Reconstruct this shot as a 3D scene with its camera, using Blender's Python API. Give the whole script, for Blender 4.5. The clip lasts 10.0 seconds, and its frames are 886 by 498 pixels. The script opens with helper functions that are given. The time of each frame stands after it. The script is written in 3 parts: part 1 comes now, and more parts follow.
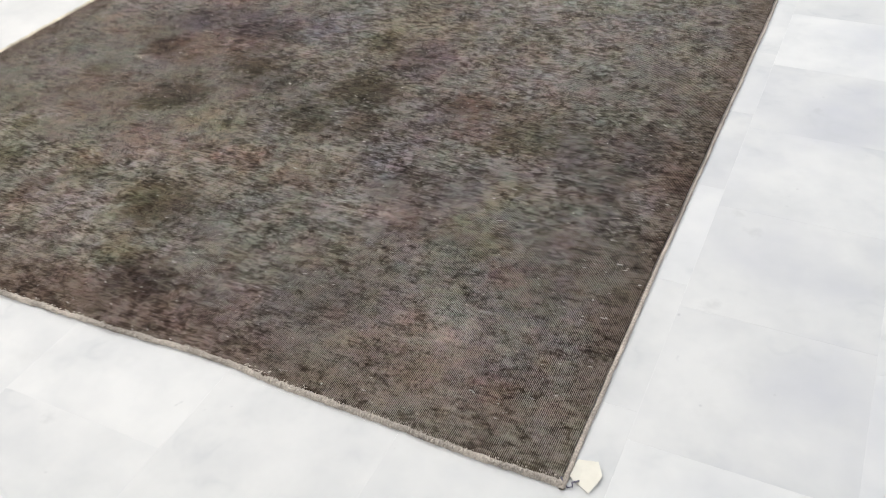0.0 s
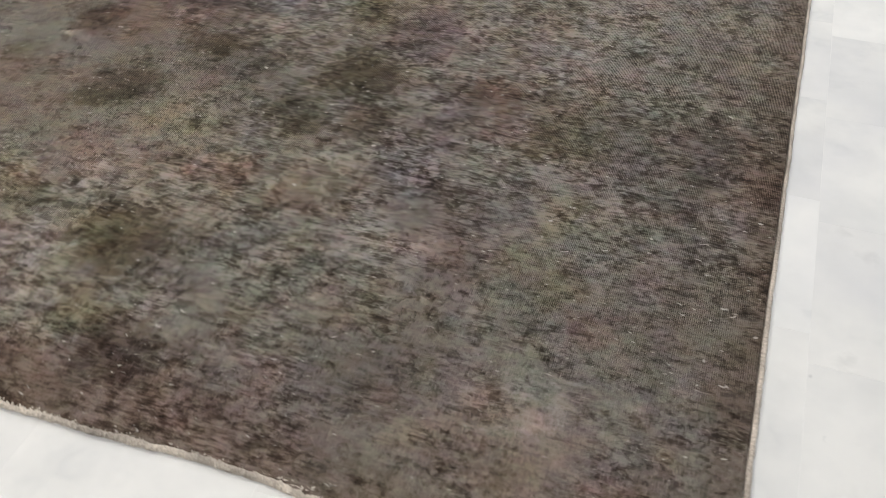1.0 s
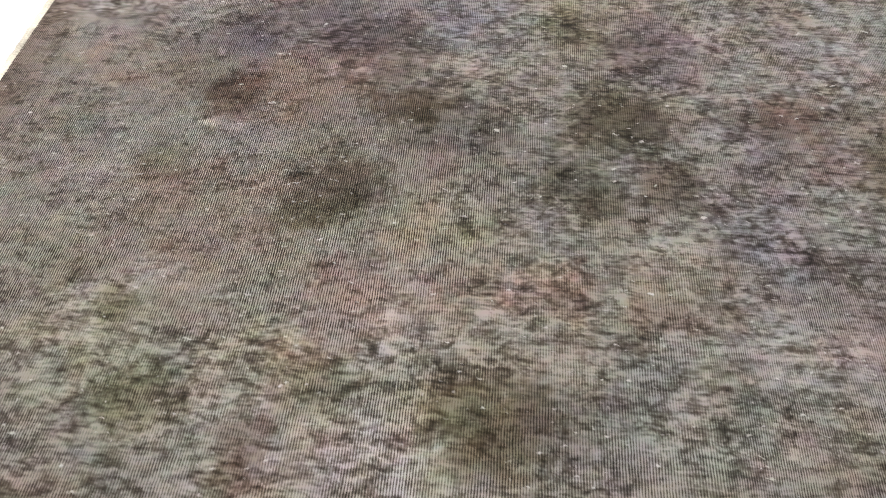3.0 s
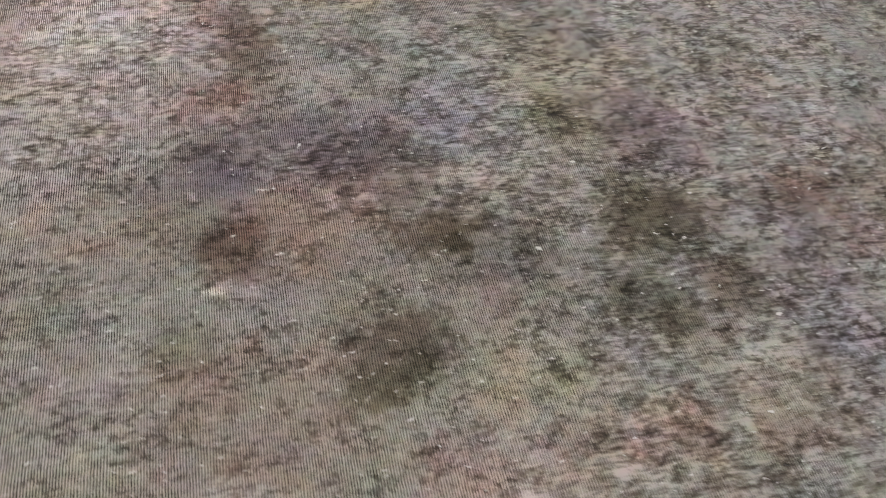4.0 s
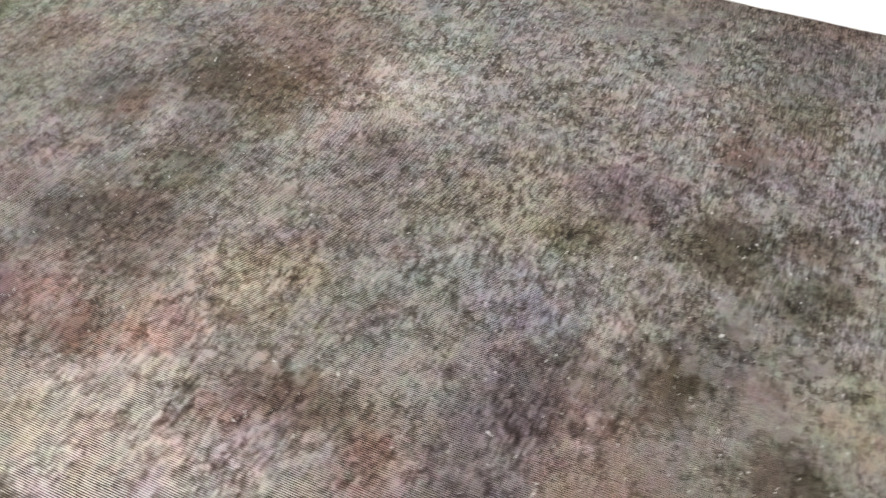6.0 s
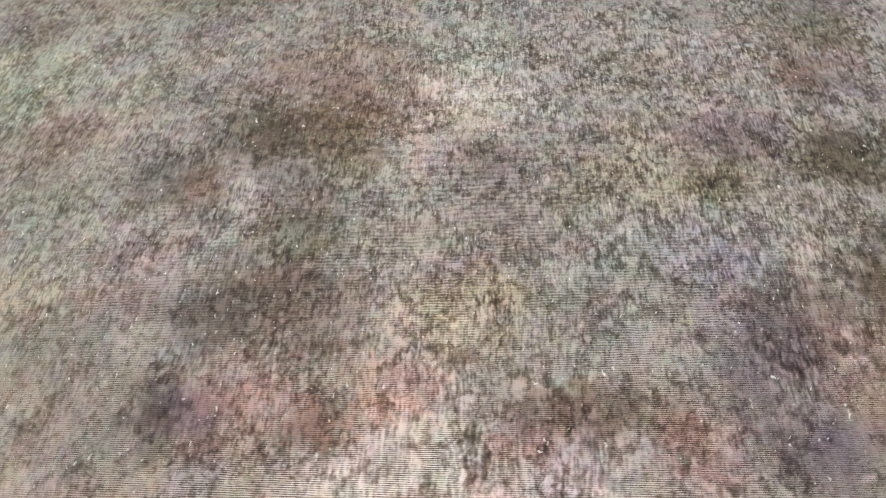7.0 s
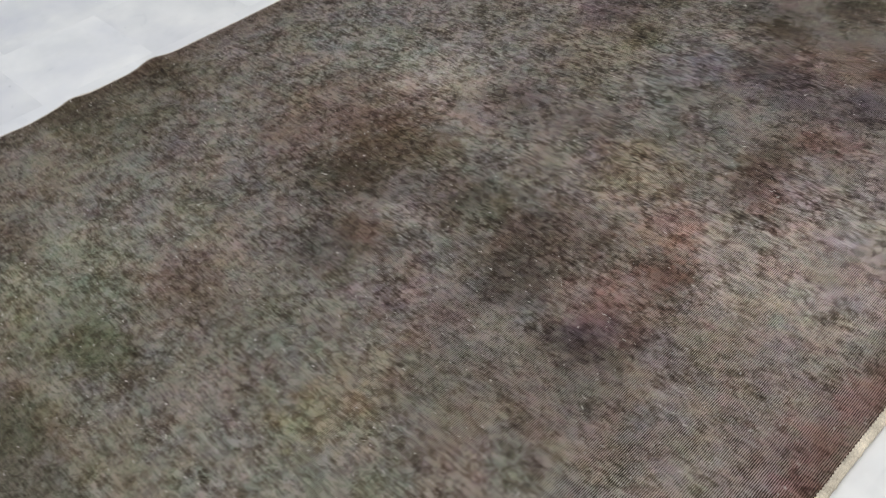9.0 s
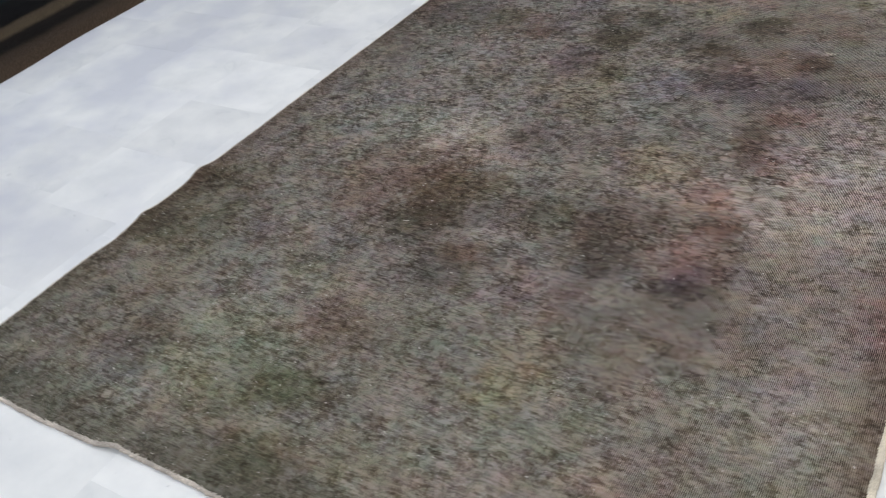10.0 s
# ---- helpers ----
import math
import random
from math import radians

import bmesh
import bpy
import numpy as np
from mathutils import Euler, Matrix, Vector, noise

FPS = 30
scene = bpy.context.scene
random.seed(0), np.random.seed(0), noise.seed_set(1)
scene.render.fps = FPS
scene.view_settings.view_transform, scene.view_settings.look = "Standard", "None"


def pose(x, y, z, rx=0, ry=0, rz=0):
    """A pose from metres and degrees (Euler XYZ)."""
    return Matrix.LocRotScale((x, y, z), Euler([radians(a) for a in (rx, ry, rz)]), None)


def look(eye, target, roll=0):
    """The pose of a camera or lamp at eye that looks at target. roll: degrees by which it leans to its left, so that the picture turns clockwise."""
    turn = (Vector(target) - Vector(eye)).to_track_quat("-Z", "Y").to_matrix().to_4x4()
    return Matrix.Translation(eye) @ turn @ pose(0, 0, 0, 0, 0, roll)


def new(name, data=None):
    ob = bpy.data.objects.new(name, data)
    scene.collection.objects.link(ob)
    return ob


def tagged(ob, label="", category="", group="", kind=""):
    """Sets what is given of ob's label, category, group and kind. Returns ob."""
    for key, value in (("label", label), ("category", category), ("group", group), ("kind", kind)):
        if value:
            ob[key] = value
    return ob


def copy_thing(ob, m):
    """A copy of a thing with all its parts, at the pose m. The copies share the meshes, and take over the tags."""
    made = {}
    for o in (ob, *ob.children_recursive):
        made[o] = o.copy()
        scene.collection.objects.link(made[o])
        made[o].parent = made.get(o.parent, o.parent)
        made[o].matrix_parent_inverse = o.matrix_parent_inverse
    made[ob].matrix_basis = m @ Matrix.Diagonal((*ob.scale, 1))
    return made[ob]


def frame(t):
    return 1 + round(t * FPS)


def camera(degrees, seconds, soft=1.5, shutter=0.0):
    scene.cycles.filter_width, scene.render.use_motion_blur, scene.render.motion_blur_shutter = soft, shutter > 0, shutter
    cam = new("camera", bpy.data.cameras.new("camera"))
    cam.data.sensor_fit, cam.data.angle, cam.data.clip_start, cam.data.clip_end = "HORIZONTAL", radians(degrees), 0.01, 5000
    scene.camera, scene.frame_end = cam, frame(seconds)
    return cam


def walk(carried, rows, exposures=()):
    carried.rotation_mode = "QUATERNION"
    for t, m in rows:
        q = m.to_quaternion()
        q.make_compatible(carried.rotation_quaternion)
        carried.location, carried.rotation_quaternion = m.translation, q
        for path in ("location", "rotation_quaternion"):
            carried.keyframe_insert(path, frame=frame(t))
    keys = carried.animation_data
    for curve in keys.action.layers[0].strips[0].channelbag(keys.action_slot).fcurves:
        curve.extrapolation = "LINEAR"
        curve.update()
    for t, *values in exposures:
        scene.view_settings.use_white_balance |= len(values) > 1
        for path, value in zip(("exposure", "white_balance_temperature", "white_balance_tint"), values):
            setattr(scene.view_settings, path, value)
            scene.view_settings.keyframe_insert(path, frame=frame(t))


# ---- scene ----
cam = camera(52.6, 10.0, 1.0, 0.26)
PATH = [
    (0, (1.112, -2.129, 1.013), (0.6738, -1.2802, 0.2533), -3.3),
    (0.3, (1.0221, -1.9923, 0.9755), (0.6605, -1.2383, 0.2439), -1.64),
    (0.5, (0.968, -1.939, 0.961), (0.6356, -1.2129, 0.2403), -0.9),
    (0.8, (0.8515, -1.9038, 0.9413), (0.5609, -1.199, 0.2353), -0.29),
    (1, (0.755, -1.88, 0.938), (0.5011, -1.1719, 0.2345), -0.3),
    (1.3, (0.6149, -1.8745, 0.9583), (0.4282, -1.1357, 0.2396), -0.99),
    (1.5, (0.551, -1.869, 0.958), (0.3883, -1.1307, 0.2395), -1.8),
    (1.8, (0.4503, -1.8259, 0.9502), (0.311, -1.1306, 0.2376), -2.58),
    (2, (0.351, -1.786, 0.919), (0.2307, -1.1364, 0.2297), -2.5),
    (2.3, (0.2206, -1.7082, 0.9163), (0.111, -1.1022, 0.2291), -3.52),
    (2.5, (0.145, -1.681, 0.916), (0.037, -1.086, 0.229), -4.2),
    (2.8, (0.0412, -1.6496, 0.9171), (-0.0556, -1.0521, 0.2293), -3.83),
    (3, (-0.058, -1.625, 0.911), (-0.1181, -1.0165, 0.2278), -1.1),
    (3.1, (-0.0954, -1.6044, 0.9362), (-0.1251, -0.981, 0.2341), 0.63),
    (3.2, (-0.149, -1.597, 0.94), (-0.1312, -0.9434, 0.235), 2.6),
    (4.3, (-0.546, -1.259, 0.933), (-0.3312, -0.6692, 0.2332), 4.8),
    (4.5, (-0.619, -1.206, 0.947), (-0.3646, -0.6244, 0.2368), 3.6),
    (4.8, (-0.7326, -1.1346, 0.9986), (-0.3759, -0.5543, 0.2496), 1.58),
    (5, (-0.809, -1.091, 1.038), (-0.3536, -0.5221, 0.2595), 1),
    (5.3, (-0.8793, -0.987, 1.0612), (-0.3124, -0.4985, 0.2653), 1.63),
    (5.5, (-0.917, -0.865, 1.05), (-0.3004, -0.4523, 0.2625), 2.6),
    (5.8, (-0.9829, -0.6667, 1.0831), (-0.2919, -0.3161, 0.2708), 1.69),
    (6, (-1.03, -0.546, 1.113), (-0.3159, -0.2105, 0.2783), -0.6),
    (6.2, (-1.067, -0.423, 1.12), (-0.3395, -0.1126, 0.28), -3.4),
    (7.3, (-1.198, 0.28, 1.088), (-0.3952, 0.2456, 0.272), -2.6),
    (7.5, (-1.202, 0.402, 1.111), (-0.3874, 0.3108, 0.2778), -3.7),
    (7.8, (-1.2153, 0.5989, 1.1096), (-0.425, 0.4054, 0.2774), -4.34),
    (8, (-1.227, 0.736, 1.13), (-0.445, 0.4002, 0.2825), -1),
    (8.3, (-1.1922, 0.9144, 1.1437), (-0.4325, 0.5117, 0.2859), -3.96),
    (8.5, (-1.137, 1.046, 1.12), (-0.4235, 0.5878, 0.28), -4.5),
    (8.8, (-1.0762, 1.2457, 1.1626), (-0.3833, 0.7039, 0.2907), -4.74),
    (9, (-1.05, 1.381, 1.176), (-0.3555, 0.7659, 0.294), -4.9),
    (9.3, (-1.033, 1.6071, 1.2134), (-0.3188, 0.8202, 0.3033), -4.29),
    (9.5, (-1.012, 1.741, 1.236), (-0.2844, 0.8603, 0.309), -4.9),
    (9.8, (-0.9361, 1.8854, 1.2521), (-0.217, 0.9347, 0.313), -7.05),
    (10, (-0.89, 1.997, 1.248), (-0.1611, 0.9708, 0.312), -8.7),
]
EXPOSURES = [(0.0, 0.2, 6650, 10), (0.5, 0.42, 6700, 10), (1.0, 0.11, 6900, 10), (1.5, 0.33, 7050, 10), (2.0, 1.15, 6850, 10), (2.5, 1.37, 6560, 10), (3.0, 0.78, 6440, 10), (4.5, 0.67, 6370, 10),
             (5.0, 0.70, 6400, 10), (6.0, 0.86, 6380, 10), (7.5, 1.10, 6440, 10), (8.0, 0.95, 6450, 10), (8.5, 0.81, 6480, 10), (9.0, -0.05, 6530, 10), (9.5, -0.43, 6390, 10), (10.0, -0.02, 6320, 10)]
walk(cam, [(t, look(eye, target, roll)) for t, eye, target, roll in PATH], EXPOSURES)


# ---------------------------------------------------------------- world and light
world = bpy.data.worlds.new("world")
world.use_nodes = True
world.node_tree.nodes["Background"].inputs[0].default_value = (0.9, 0.95, 1.0, 1)
world.node_tree.nodes["Background"].inputs[1].default_value = 0.05
scene.world = world

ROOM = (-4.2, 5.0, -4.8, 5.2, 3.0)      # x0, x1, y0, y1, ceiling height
# unseen ceiling panels, added as the light source for rug and floor
ADDED_PANELS = [(px, py) for px in (-2.4, 0.0, 2.4) for py in (-2.6, 0.2, 3.0)]
for px, py in ADDED_PANELS:
    lamp = bpy.data.lights.new("added_panel_light", "AREA")
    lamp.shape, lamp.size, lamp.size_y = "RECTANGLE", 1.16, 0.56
    # energies and tints tuned to the floor: the east row is cooler, brightest at its north end
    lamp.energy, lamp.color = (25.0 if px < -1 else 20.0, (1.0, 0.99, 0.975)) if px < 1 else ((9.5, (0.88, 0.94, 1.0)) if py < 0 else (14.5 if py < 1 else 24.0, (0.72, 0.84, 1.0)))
    new("added_panel_light", lamp).matrix_world = pose(px, py, ROOM[4] - 0.035, 0, 0, 0)


# ---------------------------------------------------------------- materials
class Nodes:
    """A short way to write a node material."""

    def __init__(self, name):
        self.mat = bpy.data.materials.new(name)
        self.mat.use_nodes = True
        self.tree = self.mat.node_tree
        self.bsdf = self.tree.nodes["Principled BSDF"]

    def add(self, kind, **sockets):
        n = self.tree.nodes.new(kind)
        for key, value in sockets.items():
            self.put(n, key, value)
        return n

    def put(self, n, key, value):
        sock = n.inputs[int(key[1:])] if key[0] == "i" and key[1:].isdigit() else n.inputs[key.replace("_", " ")]
        if isinstance(value, bpy.types.NodeSocket):
            self.tree.links.new(value, sock)
        else:
            sock.default_value = value

    def shade(self, **sockets):
        for key, value in sockets.items():
            self.put(self.bsdf, key, value)
        return self.mat

    def math(self, op, a, b=0.0, c=0.0, clamp=False):
        n = self.add("ShaderNodeMath", i0=a, i1=b, i2=c)
        n.operation, n.use_clamp = op, clamp
        return n.outputs[0]

    def remap(self, v, a, b, lo, hi):
        n = self.add("ShaderNodeMapRange", Value=v)
        for k, x in zip(("From Min", "From Max", "To Min", "To Max"), (a, b, lo, hi)):
            n.inputs[k].default_value = x
        return n.outputs[0]

    def mix(self, fac, a, b, blend="MIX"):
        n = self.tree.nodes.new("ShaderNodeMix")
        n.data_type, n.blend_type = "RGBA", blend
        for i, v in ((0, fac), (6, a), (7, b)):
            if isinstance(v, bpy.types.NodeSocket):
                self.tree.links.new(v, n.inputs[i])
            else:
                n.inputs[i].default_value = v
        return n.outputs[2]

    def scaled(self, vec, scale, shift=(0, 0, 0)):
        n = self.add("ShaderNodeMapping", Vector=vec)
        n.inputs["Scale"].default_value, n.inputs["Location"].default_value = scale, shift
        return n.outputs[0]

    def noise(self, vec, scale, detail=3.0, rough=0.55, out=0):
        return self.add("ShaderNodeTexNoise", Vector=vec, Scale=scale, Detail=detail, Roughness=rough).outputs[out]

    def bump(self, height, strength, distance):
        return self.add("ShaderNodeBump", Height=height, Strength=strength, Distance=distance).outputs[0]

    def here(self):
        return self.add("ShaderNodeTexCoord").outputs["Object"]

    def place(self):
        return self.add("ShaderNodeNewGeometry").outputs["Position"]


def rug_material():
    n = Nodes("worn_wool_pile")
    at = n.here()
    dye = n.add("ShaderNodeAttribute")
    dye.attribute_name = "dye"
    rib_patch = n.add("ShaderNodeAttribute")
    rib_patch.attribute_name = "rib_patch"
    # everything wanders a little, as hand-knotted rows do
    shift = n.add("ShaderNodeVectorMath", i0=n.noise(at, 18.0, 2.0, out=1))
    shift.operation = "SCALE"
    shift.inputs["Scale"].default_value = 0.009
    at2 = n.add("ShaderNodeVectorMath", i0=at, i1=shift.outputs[0]).outputs[0]

    def stops_of(vec, stretch, push, scale, detail, amount, rough=0.55):
        return n.math("MULTIPLY_ADD", n.noise(n.scaled(vec, stretch, push), scale, detail, rough), amount, -amount / 2)

    def total(*parts):
        out = parts[0]
        for p in parts[1:]:
            out = n.math("ADD", out, p)
        return out

    # warp ribs along the length: knots in rows on fine cotton, plainest in the patches fitted to the view
    sep = n.add("ShaderNodeSeparateXYZ", Vector=at)
    sway = total(stops_of(at, (1, 1, 1), (0, 0, 0), 12.0, 2.0, 4.0), stops_of(at, (1, 0.5, 1), (4, 1, 0), 120.0, 2.0, 3.2))
    # the knots sit closer together towards the east side
    count = n.math("MULTIPLY_ADD", n.math("MAXIMUM", n.math("SUBTRACT", sep.outputs[0], 0.2), 0.0), 0.2, sep.outputs[0])
    rib = n.math("SINE", n.math("ADD", n.math("MULTIPLY", count, 2 * math.pi / 0.0033), sway))
    thin = n.math("MULTIPLY_ADD", n.remap(n.noise(at, 10.0, 4.0, 0.65), 0.38, 0.60, -0.22, 0.22), 1.0, n.remap(rib_patch.outputs["Fac"], 0.0, 1.0, 0.30, 0.92), clamp=True)
    # ragged remnants of darker felted pile that hide the ribs
    remnant = n.math("MULTIPLY", n.remap(n.noise(n.scaled(at, (0.85, 1.0, 1.0), (1.9, 7.7, 0)), 42.0, 4.0, 0.7), 0.52, 0.575, 0.0, 1.0), n.remap(n.noise(n.scaled(at, (1, 1, 1), (4.4, 0.9, 0)), 9.0, 2.0), 0.36, 0.54, 0.3, 1.0), clamp=True)
    ribs = n.math("MULTIPLY", n.math("MULTIPLY", rib, thin), n.math("SUBTRACT", 1.25, n.math("MULTIPLY", remnant, 0.75)))
    dashes = n.math("MULTIPLY", total(stops_of(at, (1.0, 0.16, 1.0), (9.1, 0.4, 0), 330.0, 1.0, 2.0), stops_of(at, (1.0, 0.45, 1.0), (2.7, 5.4, 0), 340.0, 1.0, 1.9)), thin)
    # standing pile: short lines of clipped knots across the width, felted lumps, and the gaps between them with shade
    # darkened into the colour
    pile = n.math("SUBTRACT", 1.15, n.math("MULTIPLY", thin, 0.75))
    streaks = total(stops_of(at2, (0.26, 1.0, 1.0), (2.2, 6.1, 0), 130.0, 1.5, 2.4), stops_of(at2, (0.16, 1.0, 1.0), (5.2, 3.1, 0), 270.0, 1.0, 3.0))
    lumps = stops_of(at2, (0.7, 1.0, 1.0), (0, 0, 0), 66.0, 2.5, 2.5, 0.55)
    curl = n.add("ShaderNodeVectorMath", i0=n.noise(at, 60.0, 2.0, 0.6, out=1))
    curl.operation = "SCALE"
    curl.inputs["Scale"].default_value = 0.011
    at3 = n.add("ShaderNodeVectorMath", i0=at2, i1=curl.outputs[0]).outputs[0]
    gap = n.add("ShaderNodeTexVoronoi", Vector=n.scaled(at3, (0.7, 1.0, 0.0)), Scale=64.0)
    gap.feature = "DISTANCE_TO_EDGE"
    tuft = n.add("ShaderNodeTexVoronoi", Vector=n.scaled(at3, (0.7, 1.0, 0.0)), Scale=64.0)
    own = n.add("ShaderNodeSeparateColor", Color=tuft.outputs["Color"])
    felted = n.remap(n.noise(at, 8.0, 3.0, 0.6), 0.38, 0.6, 0.25, 1.0)
    gaps = n.math("MULTIPLY", n.remap(gap.outputs["Distance"], 0.0, 0.32, -0.55, 0.15), felted)
    tufts = n.math("MULTIPLY", n.math("MULTIPLY_ADD", own.outputs[0], 0.9, -0.45), felted)

    def strand(scale, push, width, depth, spread, lo, hi):
        ridge = n.math("ABSOLUTE", n.math("SUBTRACT", n.noise(n.scaled(at2, (0.75, 1.0, 1.0), push), scale, 3.0, 0.55), 0.5))
        return n.math("MULTIPLY", n.remap(ridge, 0.0, width, depth, 0.0), n.remap(n.noise(n.scaled(at, (1, 1, 1), push), spread, 2.0), lo, hi, 0.0, 1.0))

    # winding creases with their shade put into the colour, and curled pale fibres
    creases = total(strand(30.0, (1.3, 4.1, 0), 0.06, -0.9, 7.0, 0.44, 0.6), strand(62.0, (8.3, 2.2, 0), 0.10, -0.8, 11.0, 0.4, 0.58))
    fibres = total(strand(58.0, (5.9, 9.4, 0), 0.06, 0.6, 12.0, 0.44, 0.62), strand(130.0, (6.2, 8.8, 0), 0.07, 0.5, 9.0, 0.36, 0.58))
    wide = stops_of(at2, (0.9, 1.0, 1.0), (3.3, 1.2, 0), 26.0, 3.0, 1.7, 0.6)
    standing = n.math("MULTIPLY", total(streaks, lumps, gaps, tufts, fibres), pile)
    stops = n.math("MINIMUM", total(standing, creases, wide, dashes, n.math("MULTIPLY", ribs, 1.4), n.math("MULTIPLY_ADD", remnant, -0.6, 0.33)), 0.95)
    # grain contrast is lowered towards the north end to fit the camera's softer view
    stops = n.math("MULTIPLY", stops, n.remap(sep.outputs[1], -0.1, 0.9, 0.92, 0.62))
    stops = n.math("MULTIPLY_ADD", n.math("MINIMUM", stops, 0.0), 0.52, stops)
    colour = n.mix(1.0, dye.outputs["Color"], n.math("POWER", 2.0, stops), "MULTIPLY")
    # the dye sits browner deep in the pile
    colour = n.mix(n.remap(stops, -0.1, -1.6, 0.0, 1.0), colour, n.mix(1.0, colour, (1.12, 0.99, 0.88, 1), "MULTIPLY"))
    # the rubbed tips have lost most of their dye
    grey = n.mix(1.0, n.add("ShaderNodeRGBToBW", Color=colour).outputs[0], (1.09, 0.985, 0.93, 1), "MULTIPLY")
    colour = n.mix(n.remap(stops, -0.3, 1.1, 0.0, 0.32), colour, grey)
    # pale cotton knots that stand out
    specks = n.noise(n.scaled(at3, (0.4, 1.0, 1.0), (3.1, 1.7, 0)), 170.0, 1.5, 0.5)
    colour = n.mix(n.remap(specks, 0.695, 0.77, 0.0, 0.7), colour, (0.46, 0.43, 0.40, 1))
    # threads of other dyes mixed in
    hue = n.noise(n.scaled(at2, (0.6, 1, 1)), 70.0, 2.0, 0.6, out=1)
    colour = n.mix(0.18, colour, n.mix(1.0, colour, n.mix(0.6, (0.95, 0.95, 0.95, 1), n.mix(1.0, hue, (1.9, 1.9, 1.9, 1), "MULTIPLY")), "MULTIPLY"))
    height = total(n.math("MULTIPLY", lumps, 0.35), n.math("MULTIPLY", gaps, 0.7), n.math("MULTIPLY", ribs, 0.25), n.math("MULTIPLY", streaks, 0.3))
    return n.shade(Base_Color=colour, Roughness=0.92, Normal=n.bump(height, 0.3, 0.004), Sheen_Weight=0.05, Sheen_Roughness=0.5, Specular_IOR_Level=0.12)


def cord_material(name, tint, pitch, axis):
    n = Nodes(name)
    at = n.here()
    sep = n.add("ShaderNodeSeparateXYZ", Vector=at)
    wrap = n.math("SINE", n.math("MULTIPLY_ADD", sep.outputs[axis], 2 * math.pi / pitch, n.math("MULTIPLY", n.noise(at, 40.0), 4.0)))
    dirt = n.noise(at, 14.0, 3.0)
    fuzz = n.noise(at, 420.0, 2.0)
    tone = n.math("MULTIPLY", n.math("MULTIPLY_ADD", wrap, 0.045, 1.0), n.math("MULTIPLY", n.remap(dirt, 0.3, 0.7, 0.6, 1.2), n.remap(fuzz, 0.3, 0.7, 0.75, 1.25)))
    colour = n.mix(1.0, (*tint, 1), tone, "MULTIPLY")
    return n.shade(Base_Color=colour, Roughness=0.9, Normal=n.bump(n.math("MULTIPLY_ADD", wrap, 0.4, fuzz), 0.45, 0.002))


def marble_material():
    n = Nodes("white_marble_tile")
    at = n.place()
    own = n.add("ShaderNodeObjectInfo").outputs["Random"]
    isl = n.add("ShaderNodeNewGeometry").outputs["Random Per Island"]
    lot = n.math("FRACT", n.math("ADD", n.math("MULTIPLY", own, 17.3), isl))
    push = n.add("ShaderNodeCombineXYZ", i0=n.math("MULTIPLY", lot, 31.0), i1=n.math("MULTIPLY", lot, 17.0))
    vec = n.add("ShaderNodeVectorMath", i0=at, i1=push.outputs[0]).outputs[0]
    cloud = n.noise(vec, 6.0, 4.0, 0.58)
    warp = n.add("ShaderNodeVectorMath", i0=vec, i1=n.noise(vec, 3.0, 3.0, 0.5, out=1)).outputs[0]
    line = n.math("ABSOLUTE", n.math("SUBTRACT", n.noise(warp, 2.6, 3.0, 0.55), 0.5))
    vein = n.remap(line, 0.0, 0.035, 1.0, 0.0)
    veins = n.math("MULTIPLY", vein, n.remap(cloud, 0.48, 0.68, 0.0, 0.45), clamp=True)
    smudge = n.math("MULTIPLY", n.remap(n.noise(at, 9.0, 4.0, 0.6), 0.6, 0.78, 0.0, 0.35), n.remap(n.noise(at, 45.0, 3.0), 0.4, 0.6, 0.3, 1.0), clamp=True)
    spots = n.remap(n.noise(at, 34.0, 2.0, 0.5), 0.735, 0.79, 0.0, 0.5)
    colour = n.mix(n.remap(cloud, 0.36, 0.70, 0.0, 1.0), (0.772, 0.774, 0.773, 1), (0.66, 0.67, 0.68, 1))
    # broad lilac-grey drifts that run on over the joints; their thickening eastwards paints in cooler, dimmer light
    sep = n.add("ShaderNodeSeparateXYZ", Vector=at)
    drift_and_cool_light = n.math("ADD", n.noise(n.scaled(at, (1, 1, 1), (7.3, 2.6, 0)), 3.2, 3.0, 0.5), n.remap(sep.outputs[0], 1.2, 2.1, 0.0, 0.12))
    colour = n.mix(n.math("MULTIPLY", n.remap(drift_and_cool_light, 0.45, 0.66, 0.0, 0.9), n.remap(sep.outputs[0], 0.7, 1.3, 0.1, 1.0)), colour, (0.575, 0.587, 0.64, 1))
    colour = n.mix(veins, colour, (0.55, 0.57, 0.59, 1))
    colour = n.mix(smudge, colour, (0.6, 0.6, 0.6, 1))
    colour = n.mix(spots, colour, (0.42, 0.43, 0.45, 1))
    # grey scuffs in the polish beside the rug
    for sx, sy, r in ((1.002, -0.969, 0.018), (1.079, -0.258, 0.012), (0.995, -0.695, 0.014), (1.032, -0.74, 0.016), (1.27, -0.936, 0.012), (0.15, -1.587, 0.014)):
        off = n.add("ShaderNodeVectorMath", i0=n.add("ShaderNodeVectorMath", i0=at, i1=n.scaled(n.noise(at, 60.0, 2.0, 0.6, out=1), (0.035, 0.05, 0.0))).outputs[0], i1=(sx + 0.0175, sy + 0.025, 0.0))
        off.operation = "DISTANCE"
        colour = n.mix(n.remap(off.outputs["Value"], 0.1 * r, 1.2 * r, 0.24, 0.0), colour, (0.42, 0.43, 0.44, 1))
    colour = n.mix(1.0, colour, n.remap(lot, 0.0, 1.0, 0.95, 1.03), "MULTIPLY")
    rough = n.remap(n.noise(at, 12.0, 3.0), 0.3, 0.7, 0.42, 0.6)
